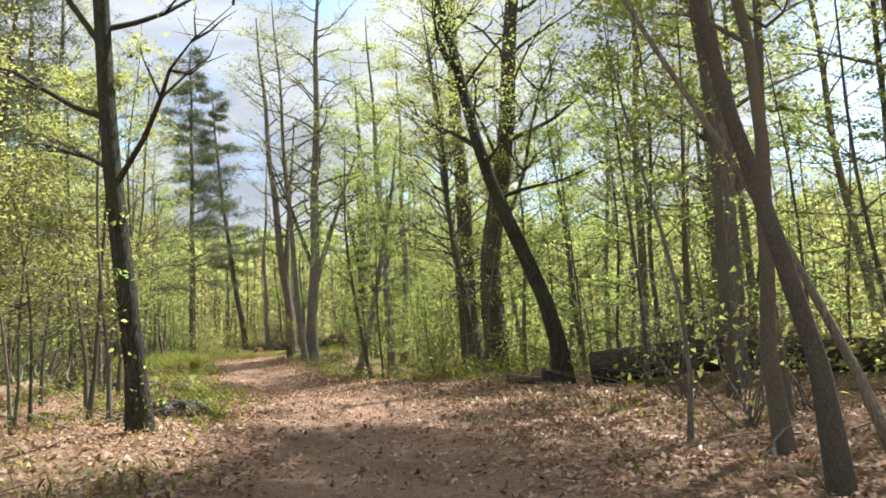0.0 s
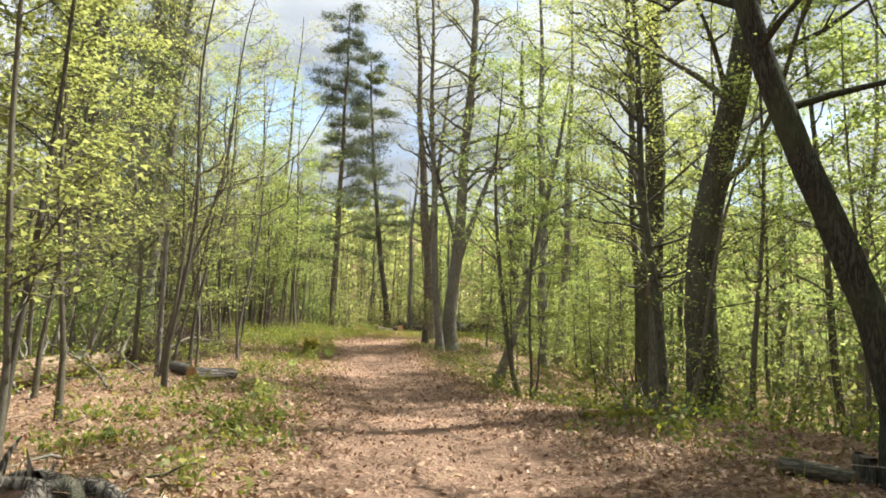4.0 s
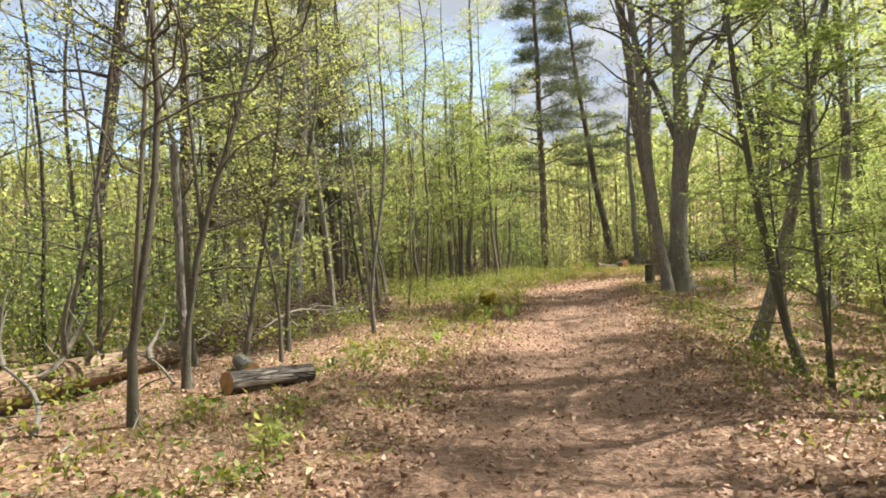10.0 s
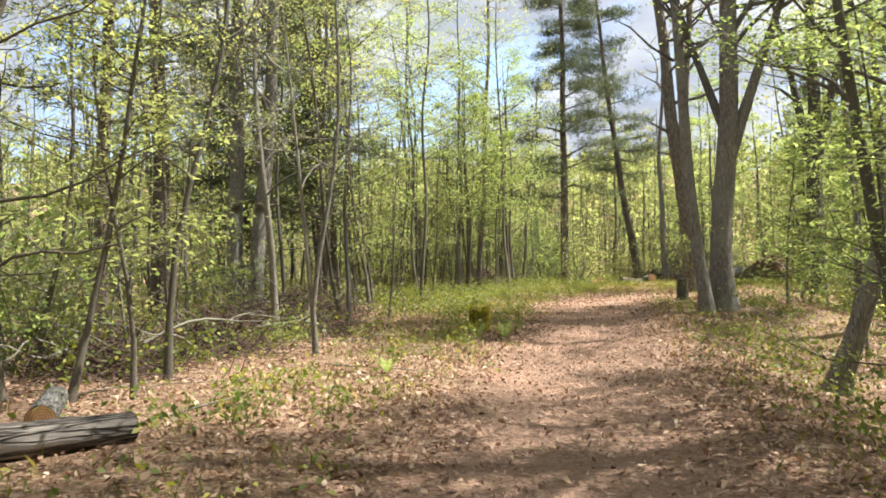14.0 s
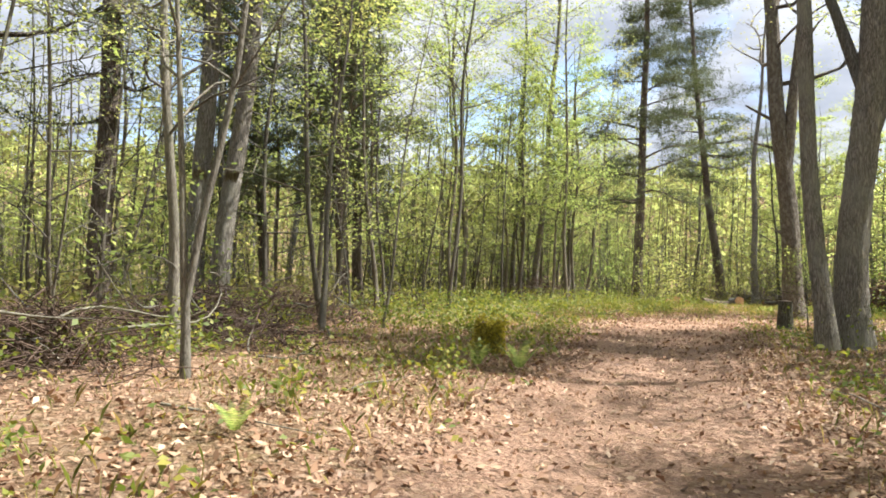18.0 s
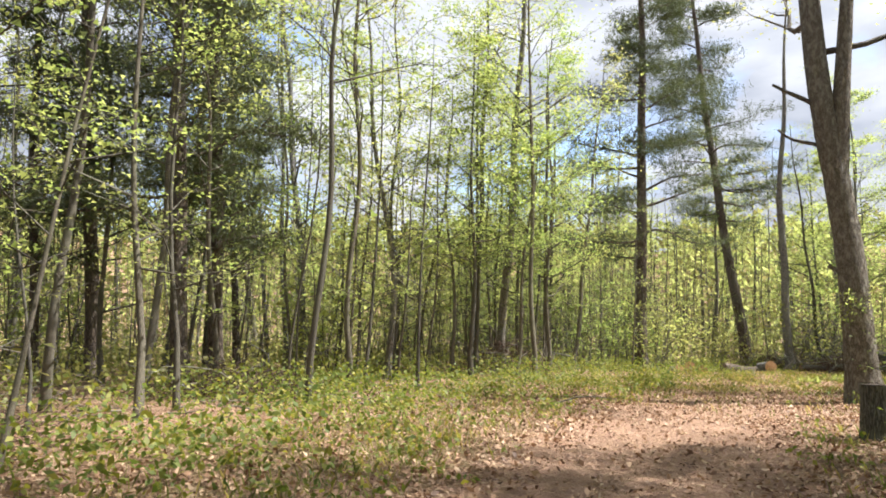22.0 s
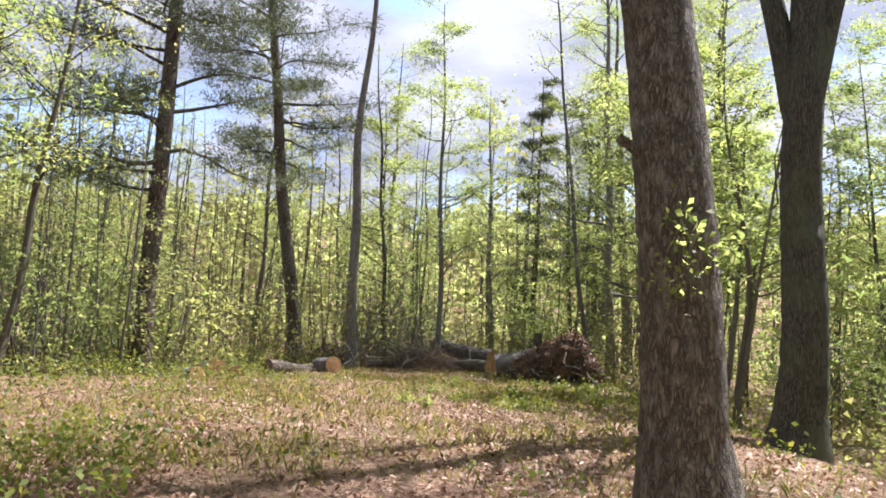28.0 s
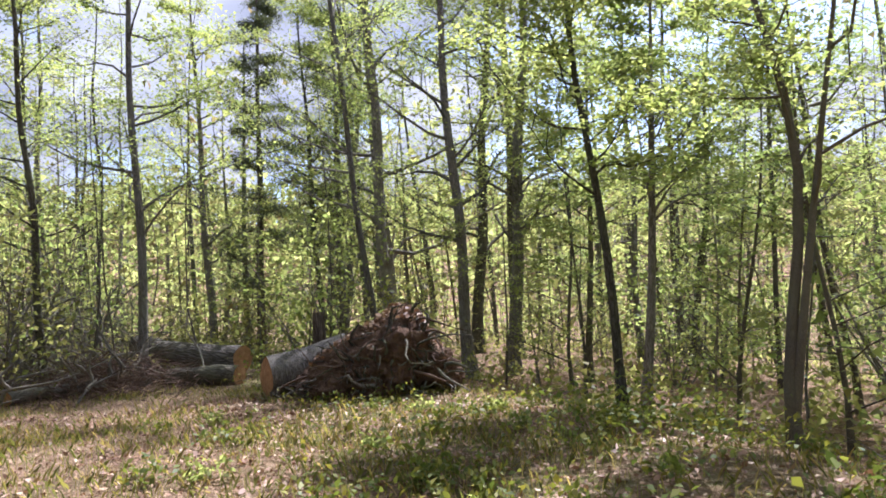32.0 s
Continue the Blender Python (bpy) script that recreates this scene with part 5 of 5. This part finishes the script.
stand([bright], [(-12.7, 19.7), (-13.5, 20.6), (-13.0, 18.5), (-12.2, 21.6)], wood, 0.9, 1.2)
bare = [make_bush(320 + i, 2.0 + 0.4 * i, BUD, "bare brown twiggy shrub", "bare shrubs behind the logs", 500, True) for i in range(2)]
stand(bare, spots(9, -20, -9, 66.0, 76, 0.3, wood, lambda x, y: True), wood, 0.7, 1.2)
twiggy = [make_bush(325 + i, 1.5 + 0.3 * i, LEAF_OLIVE, "thin twiggy shrub by the rotting log", "twiggy shrubs on the bank", 160) for i in range(2)]
stand(twiggy, [(3.4, 11.6), (4.4, 10.9), (3.1, 9.6), (5.2, 11.5), (3.9, 8.1), (2.9, 7.2), (5.4, 13.2), (4.2, 14.2)], wood, 0.8, 1.2)
make_tree(-5.6, 79.0, 0.4, [(0.1, 0, 5), (0.2, 0, 10)], 16, "pine", 330, "dark bushy pine behind the uprooted tree", low=2.5)
make_tree(-8.7, 79.5, 0.35, [(0.1, 0, 5), (0.2, 0, 9)], 15.5, "pine", 331, "dark bushy pine behind the uprooted tree", low=2.5)


def make_brush_pile(x, y, wide, tall, n, seed, pale=7, grey=False):
    """A tangled heap of dead twigs with a few bent pale sticks."""
    rng = np.random.default_rng(seed)
    root = new("brush_pile")
    root.location = (x, y, float(height(x, y)))
    t = Tubes()
    for q in range(n):
        px, py = rng.normal() * wide * 0.5, rng.normal() * wide * 0.42
        dome = tall * math.exp(-(px * px + py * py) / (wide * wide * 0.5))
        g = float(height(x + px, y + py)) - root.location.z
        a, L = rng.uniform(0, 2 * math.pi), rng.uniform(0.25, 1.1)
        z0 = g + rng.uniform(0, 0.8) * dome
        z1 = max(g + 0.02, z0 + rng.normal() * 0.22)
        t.add(bend((px, py, z0), (px + L * math.cos(a), py + L * math.sin(a), z1), rng, 4, 0.12), np.linspace(rng.uniform(0.004, 0.013), 0.002, 4), 3)
    tagged(part("brushwood", t.mesh("brushwood"), BARK_PALE if grey else BRUSH, root, "dense grey dead twigs" if grey else "dense dark brown dead twigs"), kind="stuff")
    for q in range(pale):
        a, L = rng.uniform(0, 2 * math.pi), rng.uniform(0.7, 1.9)
        px, py = rng.normal() * wide * 0.4, rng.normal() * wide * 0.35
        t = Tubes()
        t.add(bend((px, py, tall * rng.uniform(0.1, 0.6)), (px + L * math.cos(a), py + L * math.sin(a), tall * rng.uniform(0.3, 1.3)), rng, 8, 0.1), np.linspace(rng.uniform(0.012, 0.028), 0.005, 8), 5, 0.05, rng)
        part("stick", t.mesh("stick"), BARK_PALE, root, "pale bent dead stick")
    return tagged(root, "high tangle of grey dead treetops behind the logs" if grey else "tangled heap of dark dead brush with pale sticks", "brush pile", "brush piles along the wood")


for i, (x, y, wide, tall, n) in enumerate(((-13.2, 27.4, 1.5, 1.0, 1000), (-12.0, 24.6, 1.1, 0.75, 650), (-11.3, 22.4, 1.1, 0.7, 550), (-15.9, 31.2, 1.6, 0.9, 800), (-14.6, 24.3, 1.4, 0.8, 500), (-18.4, 37.5, 1.8, 0.8, 500), (-20.5, 49.5, 1.8, 1.5, 600), (-22.0, 57.0, 1.5, 0.9, 400), (-13.2, 66.2, 2.0, 1.3, 800), (-16.6, 66.3, 1.5, 1.0, 450))):
    make_brush_pile(x, y, wide, tall, n, 400 + i, 22 if i in (6, 8) else 8)
for i, (x, y) in enumerate(((-15.4, 69.2), (-13.7, 70.0))):
    make_brush_pile(x, y, 2.2, 3.4, 900, 415 + i, 26, True)


def far_woods():
    """The wood beyond, too far off to count."""
    rng = np.random.default_rng(9)
    t, tips = Tubes(), []
    for k in range(900):
        a, r = rng.uniform(0, 2 * math.pi), rng.uniform(44, 125)
        x, y = -8 + r * math.cos(a), 34 + r * math.sin(a) * 1.05
        tall, d = rng.uniform(9, 17), rng.uniform(0.12, 0.4)
        z0 = float(height(x, y))
        line = bend((x, y, z0 - 0.1), (x + rng.normal() * 0.6, y + rng.normal() * 0.6, z0 + tall), rng, 6, 0.015)
        t.add(line, np.linspace(d / 2, 0.02, 6), 5)
        for q in range(34):
            f = rng.uniform(0.02, 1.05)
            w = 2.6 * (1.15 - 0.75 * f)
            tips.append((x + rng.normal() * w * 0.6, y + rng.normal() * w * 0.6, z0 + tall * f))
    for k in range(3200):
        a, r = rng.uniform(0, 2 * math.pi), rng.uniform(43, 105)
        x, y = -8 + r * math.cos(a), 34 + r * math.sin(a) * 1.05
        tips += [(x + rng.normal() * 0.9, y + rng.normal() * 0.9, float(height(x, y)) + rng.uniform(0.2, 3.6)) for q in range(3)]
    thin = Tubes()
    for k in range(1150):
        if k < 150:
            x, y = rng.uniform(-36, 12), rng.uniform(63, 92)
        elif k < 850:
            x, y = rng.uniform(-40, -16), rng.uniform(14, 74)
        else:
            x, y = rng.uniform(4, 26), rng.uniform(18, 84)
        if is_open(x, y) or (y < 66 and -20 < x < -6):
            continue
        z0, tall = float(height(x, y)), rng.uniform(3, 8)
        thin.add(bend((x, y, z0 - 0.05), (x + rng.normal() * 0.35, y + rng.normal() * 0.35, z0 + tall), rng, 5, 0.025), np.linspace(rng.uniform(0.01, 0.032), 0.004, 5), 4)
        for q in range(4):
            f = rng.uniform(0.35, 0.9)
            thin.add([(x, y, z0 + tall * f), (x + rng.normal() * 0.55, y + rng.normal() * 0.55, z0 + tall * f + rng.uniform(0.1, 0.7))], (0.007, 0.003), 3)
    tagged(new("slim_stems", thin.mesh("slim_stems")), "crowded slim grey-brown stems of the young wood", "stems", kind="stuff").data.materials.append(BARK_SLIM)
    tagged(new("far_trunks", t.mesh("far_trunks")), "distant trunks of the surrounding wood", "trees", kind="stuff").data.materials.append(BARK_DARK)
    hill = []
    for k in range(2600):
        a, r = rng.uniform(-0.35, math.pi + 0.35), rng.uniform(150, 285)
        x, y, tall = -8 + r * math.cos(a), 34 + r * math.sin(a), rng.uniform(8, 15)
        z0 = float(height(x, y))
        hill += [(x + rng.normal() * 2.2 * (1.2 - f), y + rng.normal() * 2.2 * (1.2 - f), z0 + tall * f) for f in rng.uniform(0.1, 1.0, 50)]
    me = leaves("hillside_foliage", np.array(hill), 1.5, rng, 0.45, 0.75, 3)
    me.materials.append(LEAF_FAR)
    tagged(new("hillside_foliage", me), "spring foliage of distant wooded hills", "foliage", kind="stuff")
    c = np.repeat(np.array(tips), 4, 0)
    c = c + rng.normal(size=c.shape) * np.array([0.8, 0.8, 0.45])
    me = leaves("far_foliage", c, 0.4, rng, 0.5, 0.75, 3)
    me.materials.append(LEAF_FAR)
    tagged(new("far_foliage", me), "distant spring foliage of the surrounding wood", "foliage", kind="stuff")


far_woods()

# ---- the forest floor ----


def scatter(n, reach, rng, y0=-3, y1=66):
    y = rng.uniform(y0, y1, n)
    x = path_x(y) + rng.normal(size=n) * reach
    return x, y


def floor_cover():
    rng = np.random.default_rng(3)
    x, y = scatter(215000, 3.4, rng, -3, 63)
    keep = rng.uniform(size=len(x)) > 0.74 * worn_at(x, y) + 0.1 * green_at(x, y) + 0.35 * turf_at(x, y)
    x, y = x[keep], y[keep]
    c = np.stack([x, y, height(x, y) + 0.006 + 0.03 * rng.uniform(size=len(x))], 1)
    me = leaves("leaf_litter", c, rng.choice([0.036, 0.05, 0.068, 0.09], len(x), p=[0.3, 0.36, 0.24, 0.1]), rng, 0.66, 0.52, 4, rng.uniform(-0.25, 0.4, len(x))[:, None])
    me.materials.append(LITTER)
    tagged(new("leaf_litter", me), "dry brown and tan leaves strewn over the ground", "leaf litter", kind="stuff")

    x, y = scatter(190000, 4.5, rng, 2, 66)
    g = green_at(x, y)
    patch = 0.5 + 0.5 * wave(x, y, 1.3, 2.7)
    keep = rng.uniform(size=len(x)) < g * np.clip(patch, 0.05, 1) * 0.9 + 0.6 * turf_at(x, y)
    x, y = x[keep], y[keep]
    n = len(x)
    a = rng.uniform(0, 2 * np.pi, n)
    lean = np.stack([np.cos(a), np.sin(a)], 1) * rng.uniform(0.02, 0.10, n)[:, None]
    h = 0.04 + 0.15 * rng.uniform(0, 1, n) ** 1.6
    b = np.stack([x, y, height(x, y) - 0.005], 1)
    w = np.stack([-np.sin(a), np.cos(a), np.zeros(n)], 1) * 0.003
    top = b + np.stack([lean[:, 0], lean[:, 1], h], 1)
    mid = (b + top) / 2 + np.stack([-lean[:, 0] * 0.2, -lean[:, 1] * 0.2, h * 0.08], 1)
    v = np.stack([b - w, b + w, mid + w * 0.8, top, mid - w * 0.8], 1).reshape(-1, 3)
    i = np.arange(n)[:, None] * 5
    me = mesh_of("grass", v, np.concatenate([i + 0, i + 1, i + 2, i + 3, i + 4], 1))
    me.materials.append(GRASS)
    tagged(new("grass", me), "thin grass on the verges and in the clearing", "grass", kind="stuff")

    x, y = scatter(5200, 6.5, rng, 2, 70)
    s = np.abs(x - path_x(y))
    thin = 1 - 0.75 * step(36, 41, y) * (1 - step(52, 56, y)) * step(0.5, 1.5, x - path_x(y))
    thin = thin * (1 - 0.5 * (1 - step(23, 28, y))) * (1 - 0.6 * (1 - step(30, 36, y)) * step(0, 1, x - path_x(y)))
    keep = rng.uniform(size=len(x)) < thin * (0.2 + 0.8 * np.clip(0.5 + 0.7 * wave(x, y, 0.8, 0.9), 0, 1)) * step(1.0, 1.9, s)
    x, y = x[keep], y[keep]
    k = 13
    cx = np.repeat(x, k) + rng.normal(size=len(x) * k) * 0.11
    cy = np.repeat(y, k) + rng.normal(size=len(x) * k) * 0.11
    tall = np.repeat(rng.uniform(0.06, 0.36, len(x)), k) * rng.uniform(0.25, 1.0, len(x) * k)
    me = leaves("undergrowth", np.stack([cx, cy, height(cx, cy) + tall], 1), 0.065, rng, 0.55, 0.6)
    me.materials.append(HERB)
    tagged(new("undergrowth", me), "low leafy herbs and seedlings on the woodland floor", "undergrowth", kind="stuff")

    n = 1500
    a, up = rng.uniform(0, 2 * np.pi, n), rng.uniform(0, 1, n) ** 0.7
    r = np.where(up > 0.93, 0.2 * rng.uniform(0, 1, n) ** 0.5, 0.19 + 0.12 * np.exp(-up * 4)) + rng.normal(size=n) * 0.02
    cx, cy = -10.2 + r * np.cos(a) + 0.1 * up, 30.1 + r * np.sin(a)
    z = height(cx, cy) + 0.02 + 0.5 * up + 0.06 * np.sin(a * 2 + 1) * up
    me = leaves("moss_tuft", np.stack([cx, cy, z], 1), 0.045, rng, 0.3, 0.6)
    me.materials.append(MOSS_LEAF)
    tagged(new("moss_tuft", me), "yellow-green tuft of leaves over the rotten stump", "plant", kind="stuff")

    y = rng.uniform(14, 66, 4200)
    x = path_x(y) - rng.uniform(3.2, 9.5, 4200)
    late = rng.uniform(size=4200) < 0.35
    x = np.where(late, path_x(y) + rng.uniform(2.2, 7.0, 4200), x)
    keep = rng.uniform(size=4200) < np.clip(0.45 + 0.6 * wave(x, y, 0.6, 2.2), 0.04, 1) * (1 - 0.8 * step(0.6, 1.0, 1.6 - ((x + 14) / 5.0) ** 2 - ((y - 53) / 9.0) ** 2))
    s = x - path_x(y)
    keep &= ~((y > 36) & (y < 55) & (s > 0) & (rng.uniform(size=4200) < 0.75))
    keep &= ((x + 9.6) ** 2 + (y - 60) ** 2 > 12) & ((x + 8.8) ** 2 + (y - 43.6) ** 2 > 12)
    keep &= ~((y < 27) & (s > -4.8) & (s < 2.5)) & (((x + 8.3) ** 2 + (y - 20) ** 2) > 5)
    x, y = x[keep], y[keep]
    k = 26
    hgt = rng.uniform(0.2, 0.75, len(x))
    wide = np.repeat(0.10 + 0.22 * hgt, k)
    cx = np.repeat(x, k) + rng.normal(size=len(x) * k) * wide
    cy = np.repeat(y, k) + rng.normal(size=len(x) * k) * wide
    me = leaves("low_shrubs", np.stack([cx, cy, height(cx, cy) + np.repeat(hgt, k) * rng.uniform(0.15, 1.0, len(x) * k)], 1), 0.075, rng, 0.5, 0.6)
    me.materials.append(HERB)
    tagged(new("low_shrubs", me), "knee-high leafy growth along the edge of the wood", "undergrowth", kind="stuff")

    n = 3000
    y = rng.uniform(6, 82, n)
    far_side = rng.uniform(size=n) < 0.38
    x = path_x(y) + np.where(far_side, rng.uniform(6.5, 18, n), -rng.uniform(8.5, 26, n))
    x = np.where(y > 67, rng.uniform(-34, 10, n), x)
    keep = (((x + 13) / 7.5) ** 2 + ((y - 52) / 11.5) ** 2 > 1) & ((x + 9.1) ** 2 + (y - 61.6) ** 2 > 9)
    x, y = x[keep], y[keep]
    k = 22
    hgt = rng.uniform(0.25, 1.1, len(x))
    wide = np.repeat(0.16 + 0.3 * hgt, k)
    cx = np.repeat(x, k) + rng.normal(size=len(x) * k) * wide
    cy = np.repeat(y, k) + rng.normal(size=len(x) * k) * wide
    me = leaves("thicket", np.stack([cx, cy, height(cx, cy) + np.repeat(hgt, k) * rng.uniform(0.1, 1.0, len(x) * k)], 1), 0.13, rng, 0.5, 0.6, 3)
    me.materials.append(LEAF_OLIVE)
    tagged(new("thicket", me), "low leafy thicket on the floor of the wood", "undergrowth", kind="stuff")

    t = Tubes()
    for q in range(900):
        y0 = rng.uniform(4, 68)
        x0 = float(path_x(y0)) + rng.choice([-1, -1, 1]) * rng.uniform(2.2, 14)
        L, a = rng.uniform(0.3, 1.6), rng.uniform(0, 2 * math.pi)
        x1, y1 = x0 + L * math.cos(a), y0 + L * math.sin(a)
        if is_open(x0, y0) and rng.uniform() < 0.75:
            continue
        t.add(bend((x0, y0, float(height(x0, y0)) + 0.02), (x1, y1, float(height(x1, y1)) + rng.uniform(0.01, 0.3)), rng, 5, 0.06), np.linspace(rng.uniform(0.006, 0.02), 0.003, 5), 4)
    me = t.mesh("brushwood")
    me.materials.append(BARK_PALE)
    tagged(new("brushwood", me), "dead sticks and brush heaped on the woodland floor", "brushwood", kind="stuff")


floor_cover()


def make_fern(x, y, size, seed, fronds=9):
    """A fern: arching fronds with paired leaflets round one crown."""
    rng = np.random.default_rng(seed)
    root = new("fern")
    root.location = (x, y, float(height(x, y)))
    for k in range(fronds):
        a = 2 * math.pi * k / fronds + rng.normal() * 0.2
        L = size * rng.uniform(0.75, 1.1)
        u = np.linspace(0, 1, 18)
        line = np.stack([np.cos(a) * u * L * 0.75, np.sin(a) * u * L * 0.75, L * (1.35 * u - 0.6 * u * u)], 1)
        across = np.array([-math.sin(a), math.cos(a), 0.0])
        v, f = [], []
        for i in range(2, 18):
            w = L * 0.17 * math.sin(math.pi * min(1, u[i] * 0.9 + 0.12))
            along = (line[i] - line[i - 1]) * 0.42
            for way in (-1, 1):
                tip = line[i] + across * way * w + along * 0.6 + np.array([0, 0, -0.02 * w])
                n = len(v)
                v += [line[i] - along, line[i] + along, tip]
                f.append((n, n + 1, n + 2))
        me = bpy.data.meshes.new("frond")
        me.from_pydata([tuple(q) for q in v], [], f)
        part("frond", me, LEAF_FRESH, root)
    return tagged(root, "bright green fern in the leaf litter", "fern", "ferns along the verge")


for i, (x, y, size) in enumerate(((-9.15, 29.3, 0.5), (-9.6, 29.0, 0.38), (-8.3, 24.3, 0.32))):
    make_fern(x, y, size, 500 + i)


def make_herb(x, y, wide, tall, seed, mat, label):
    """A leafy clump on short stems."""
    rng = np.random.default_rng(seed)
    root = new("herb_clump")
    root.location = (x, y, float(height(x, y)))
    t, c = Tubes(), []
    for k in range(14):
        a, r = rng.uniform(0, 2 * math.pi), wide * rng.uniform(0.1, 1)
        e = np.array([r * math.cos(a), r * math.sin(a), tall * rng.uniform(0.5, 1.1)])
        t.add(bend((e[0] * 0.6, e[1] * 0.6, -0.02), e, rng, 4, 0.08), np.linspace(0.004, 0.002, 4), 3)
        c += [e * np.array([1, 1, f]) + rng.normal(size=3) * 0.045 for f in (1, 1, 0.85, 0.8, 0.65, 0.5, 0.4)]
    tagged(part("stalk", t.mesh("stalk"), GRASS, root), kind="stuff")
    part("foliage", leaves("foliage", np.array(c), 0.07, rng, 0.5, 0.55), mat, root)
    return tagged(root, label, "herb", "leafy herbs along the verge")


def herb_row(rows, seed, yellow=False):
    for i, (x, y, wide, tall) in enumerate(rows):
        make_herb(x, y, wide, tall, seed + i, LEAF_FRESH if yellow else HERB, "bright yellow-green seedling in the litter" if yellow else "low leafy green herb clump on the verge")


herb_row(((-8.1, 21.7, 0.5, 0.28), (-7.95, 20.75, 0.45, 0.25), (-7.7, 21.3, 0.4, 0.22), (-7.4, 22.2, 0.45, 0.25), (-8.6, 22.6, 0.5, 0.3), (-8.9, 25.2, 0.4, 0.3), (-9.15, 27.5, 0.5, 0.35), (-9.7, 28.6, 0.5, 0.45)), 520)
herb_row(((-10.4, 29.3, 0.5, 0.4), (-10.9, 30.8, 0.6, 0.5), (-9.7, 30.9, 0.4, 0.4), (-10.6, 32.4, 0.6, 0.5), (-11.3, 34.2, 0.6, 0.5), (-12.2, 36.0, 0.5, 0.5), (-7.3, 18.1, 0.35, 0.25), (-6.7, 18.6, 0.45, 0.22), (-4.4, 14.6, 0.4, 0.2), (-3.9, 13.2, 0.4, 0.2), (-3.6, 11.4, 0.3, 0.22), (-2.9, 9.2, 0.25, 0.2), (-12.6, 38.6, 0.6, 0.5), (-14.6, 43.0, 0.6, 0.45)), 528)
herb_row(((-5.76, 17.3, 0.25, 0.3), (-6.0, 17.6, 0.2, 0.25)), 545, True)

edge = np.random.default_rng(61)
herb_row([(edge.uniform(-15.5, -12.3), edge.uniform(39.5, 47.5), edge.uniform(0.3, 0.6), edge.uniform(0.25, 0.5)) for _ in range(22)], 560)
herb_row([(edge.uniform(-12.5, -6.0), edge.uniform(53, 60), edge.uniform(0.2, 0.45), edge.uniform(0.1, 0.22)) for _ in range(26)], 590)
herb_row([(edge.uniform(-13.5, -8.0), edge.uniform(52, 60), edge.uniform(0.12, 0.25), edge.uniform(0.1, 0.2)) for _ in range(9)], 620, True)
herb_row([(edge.uniform(-6.6, -3.9), edge.uniform(11.6, 16.5), edge.uniform(0.25, 0.5), edge.uniform(0.1, 0.2)) for _ in range(14)], 640)
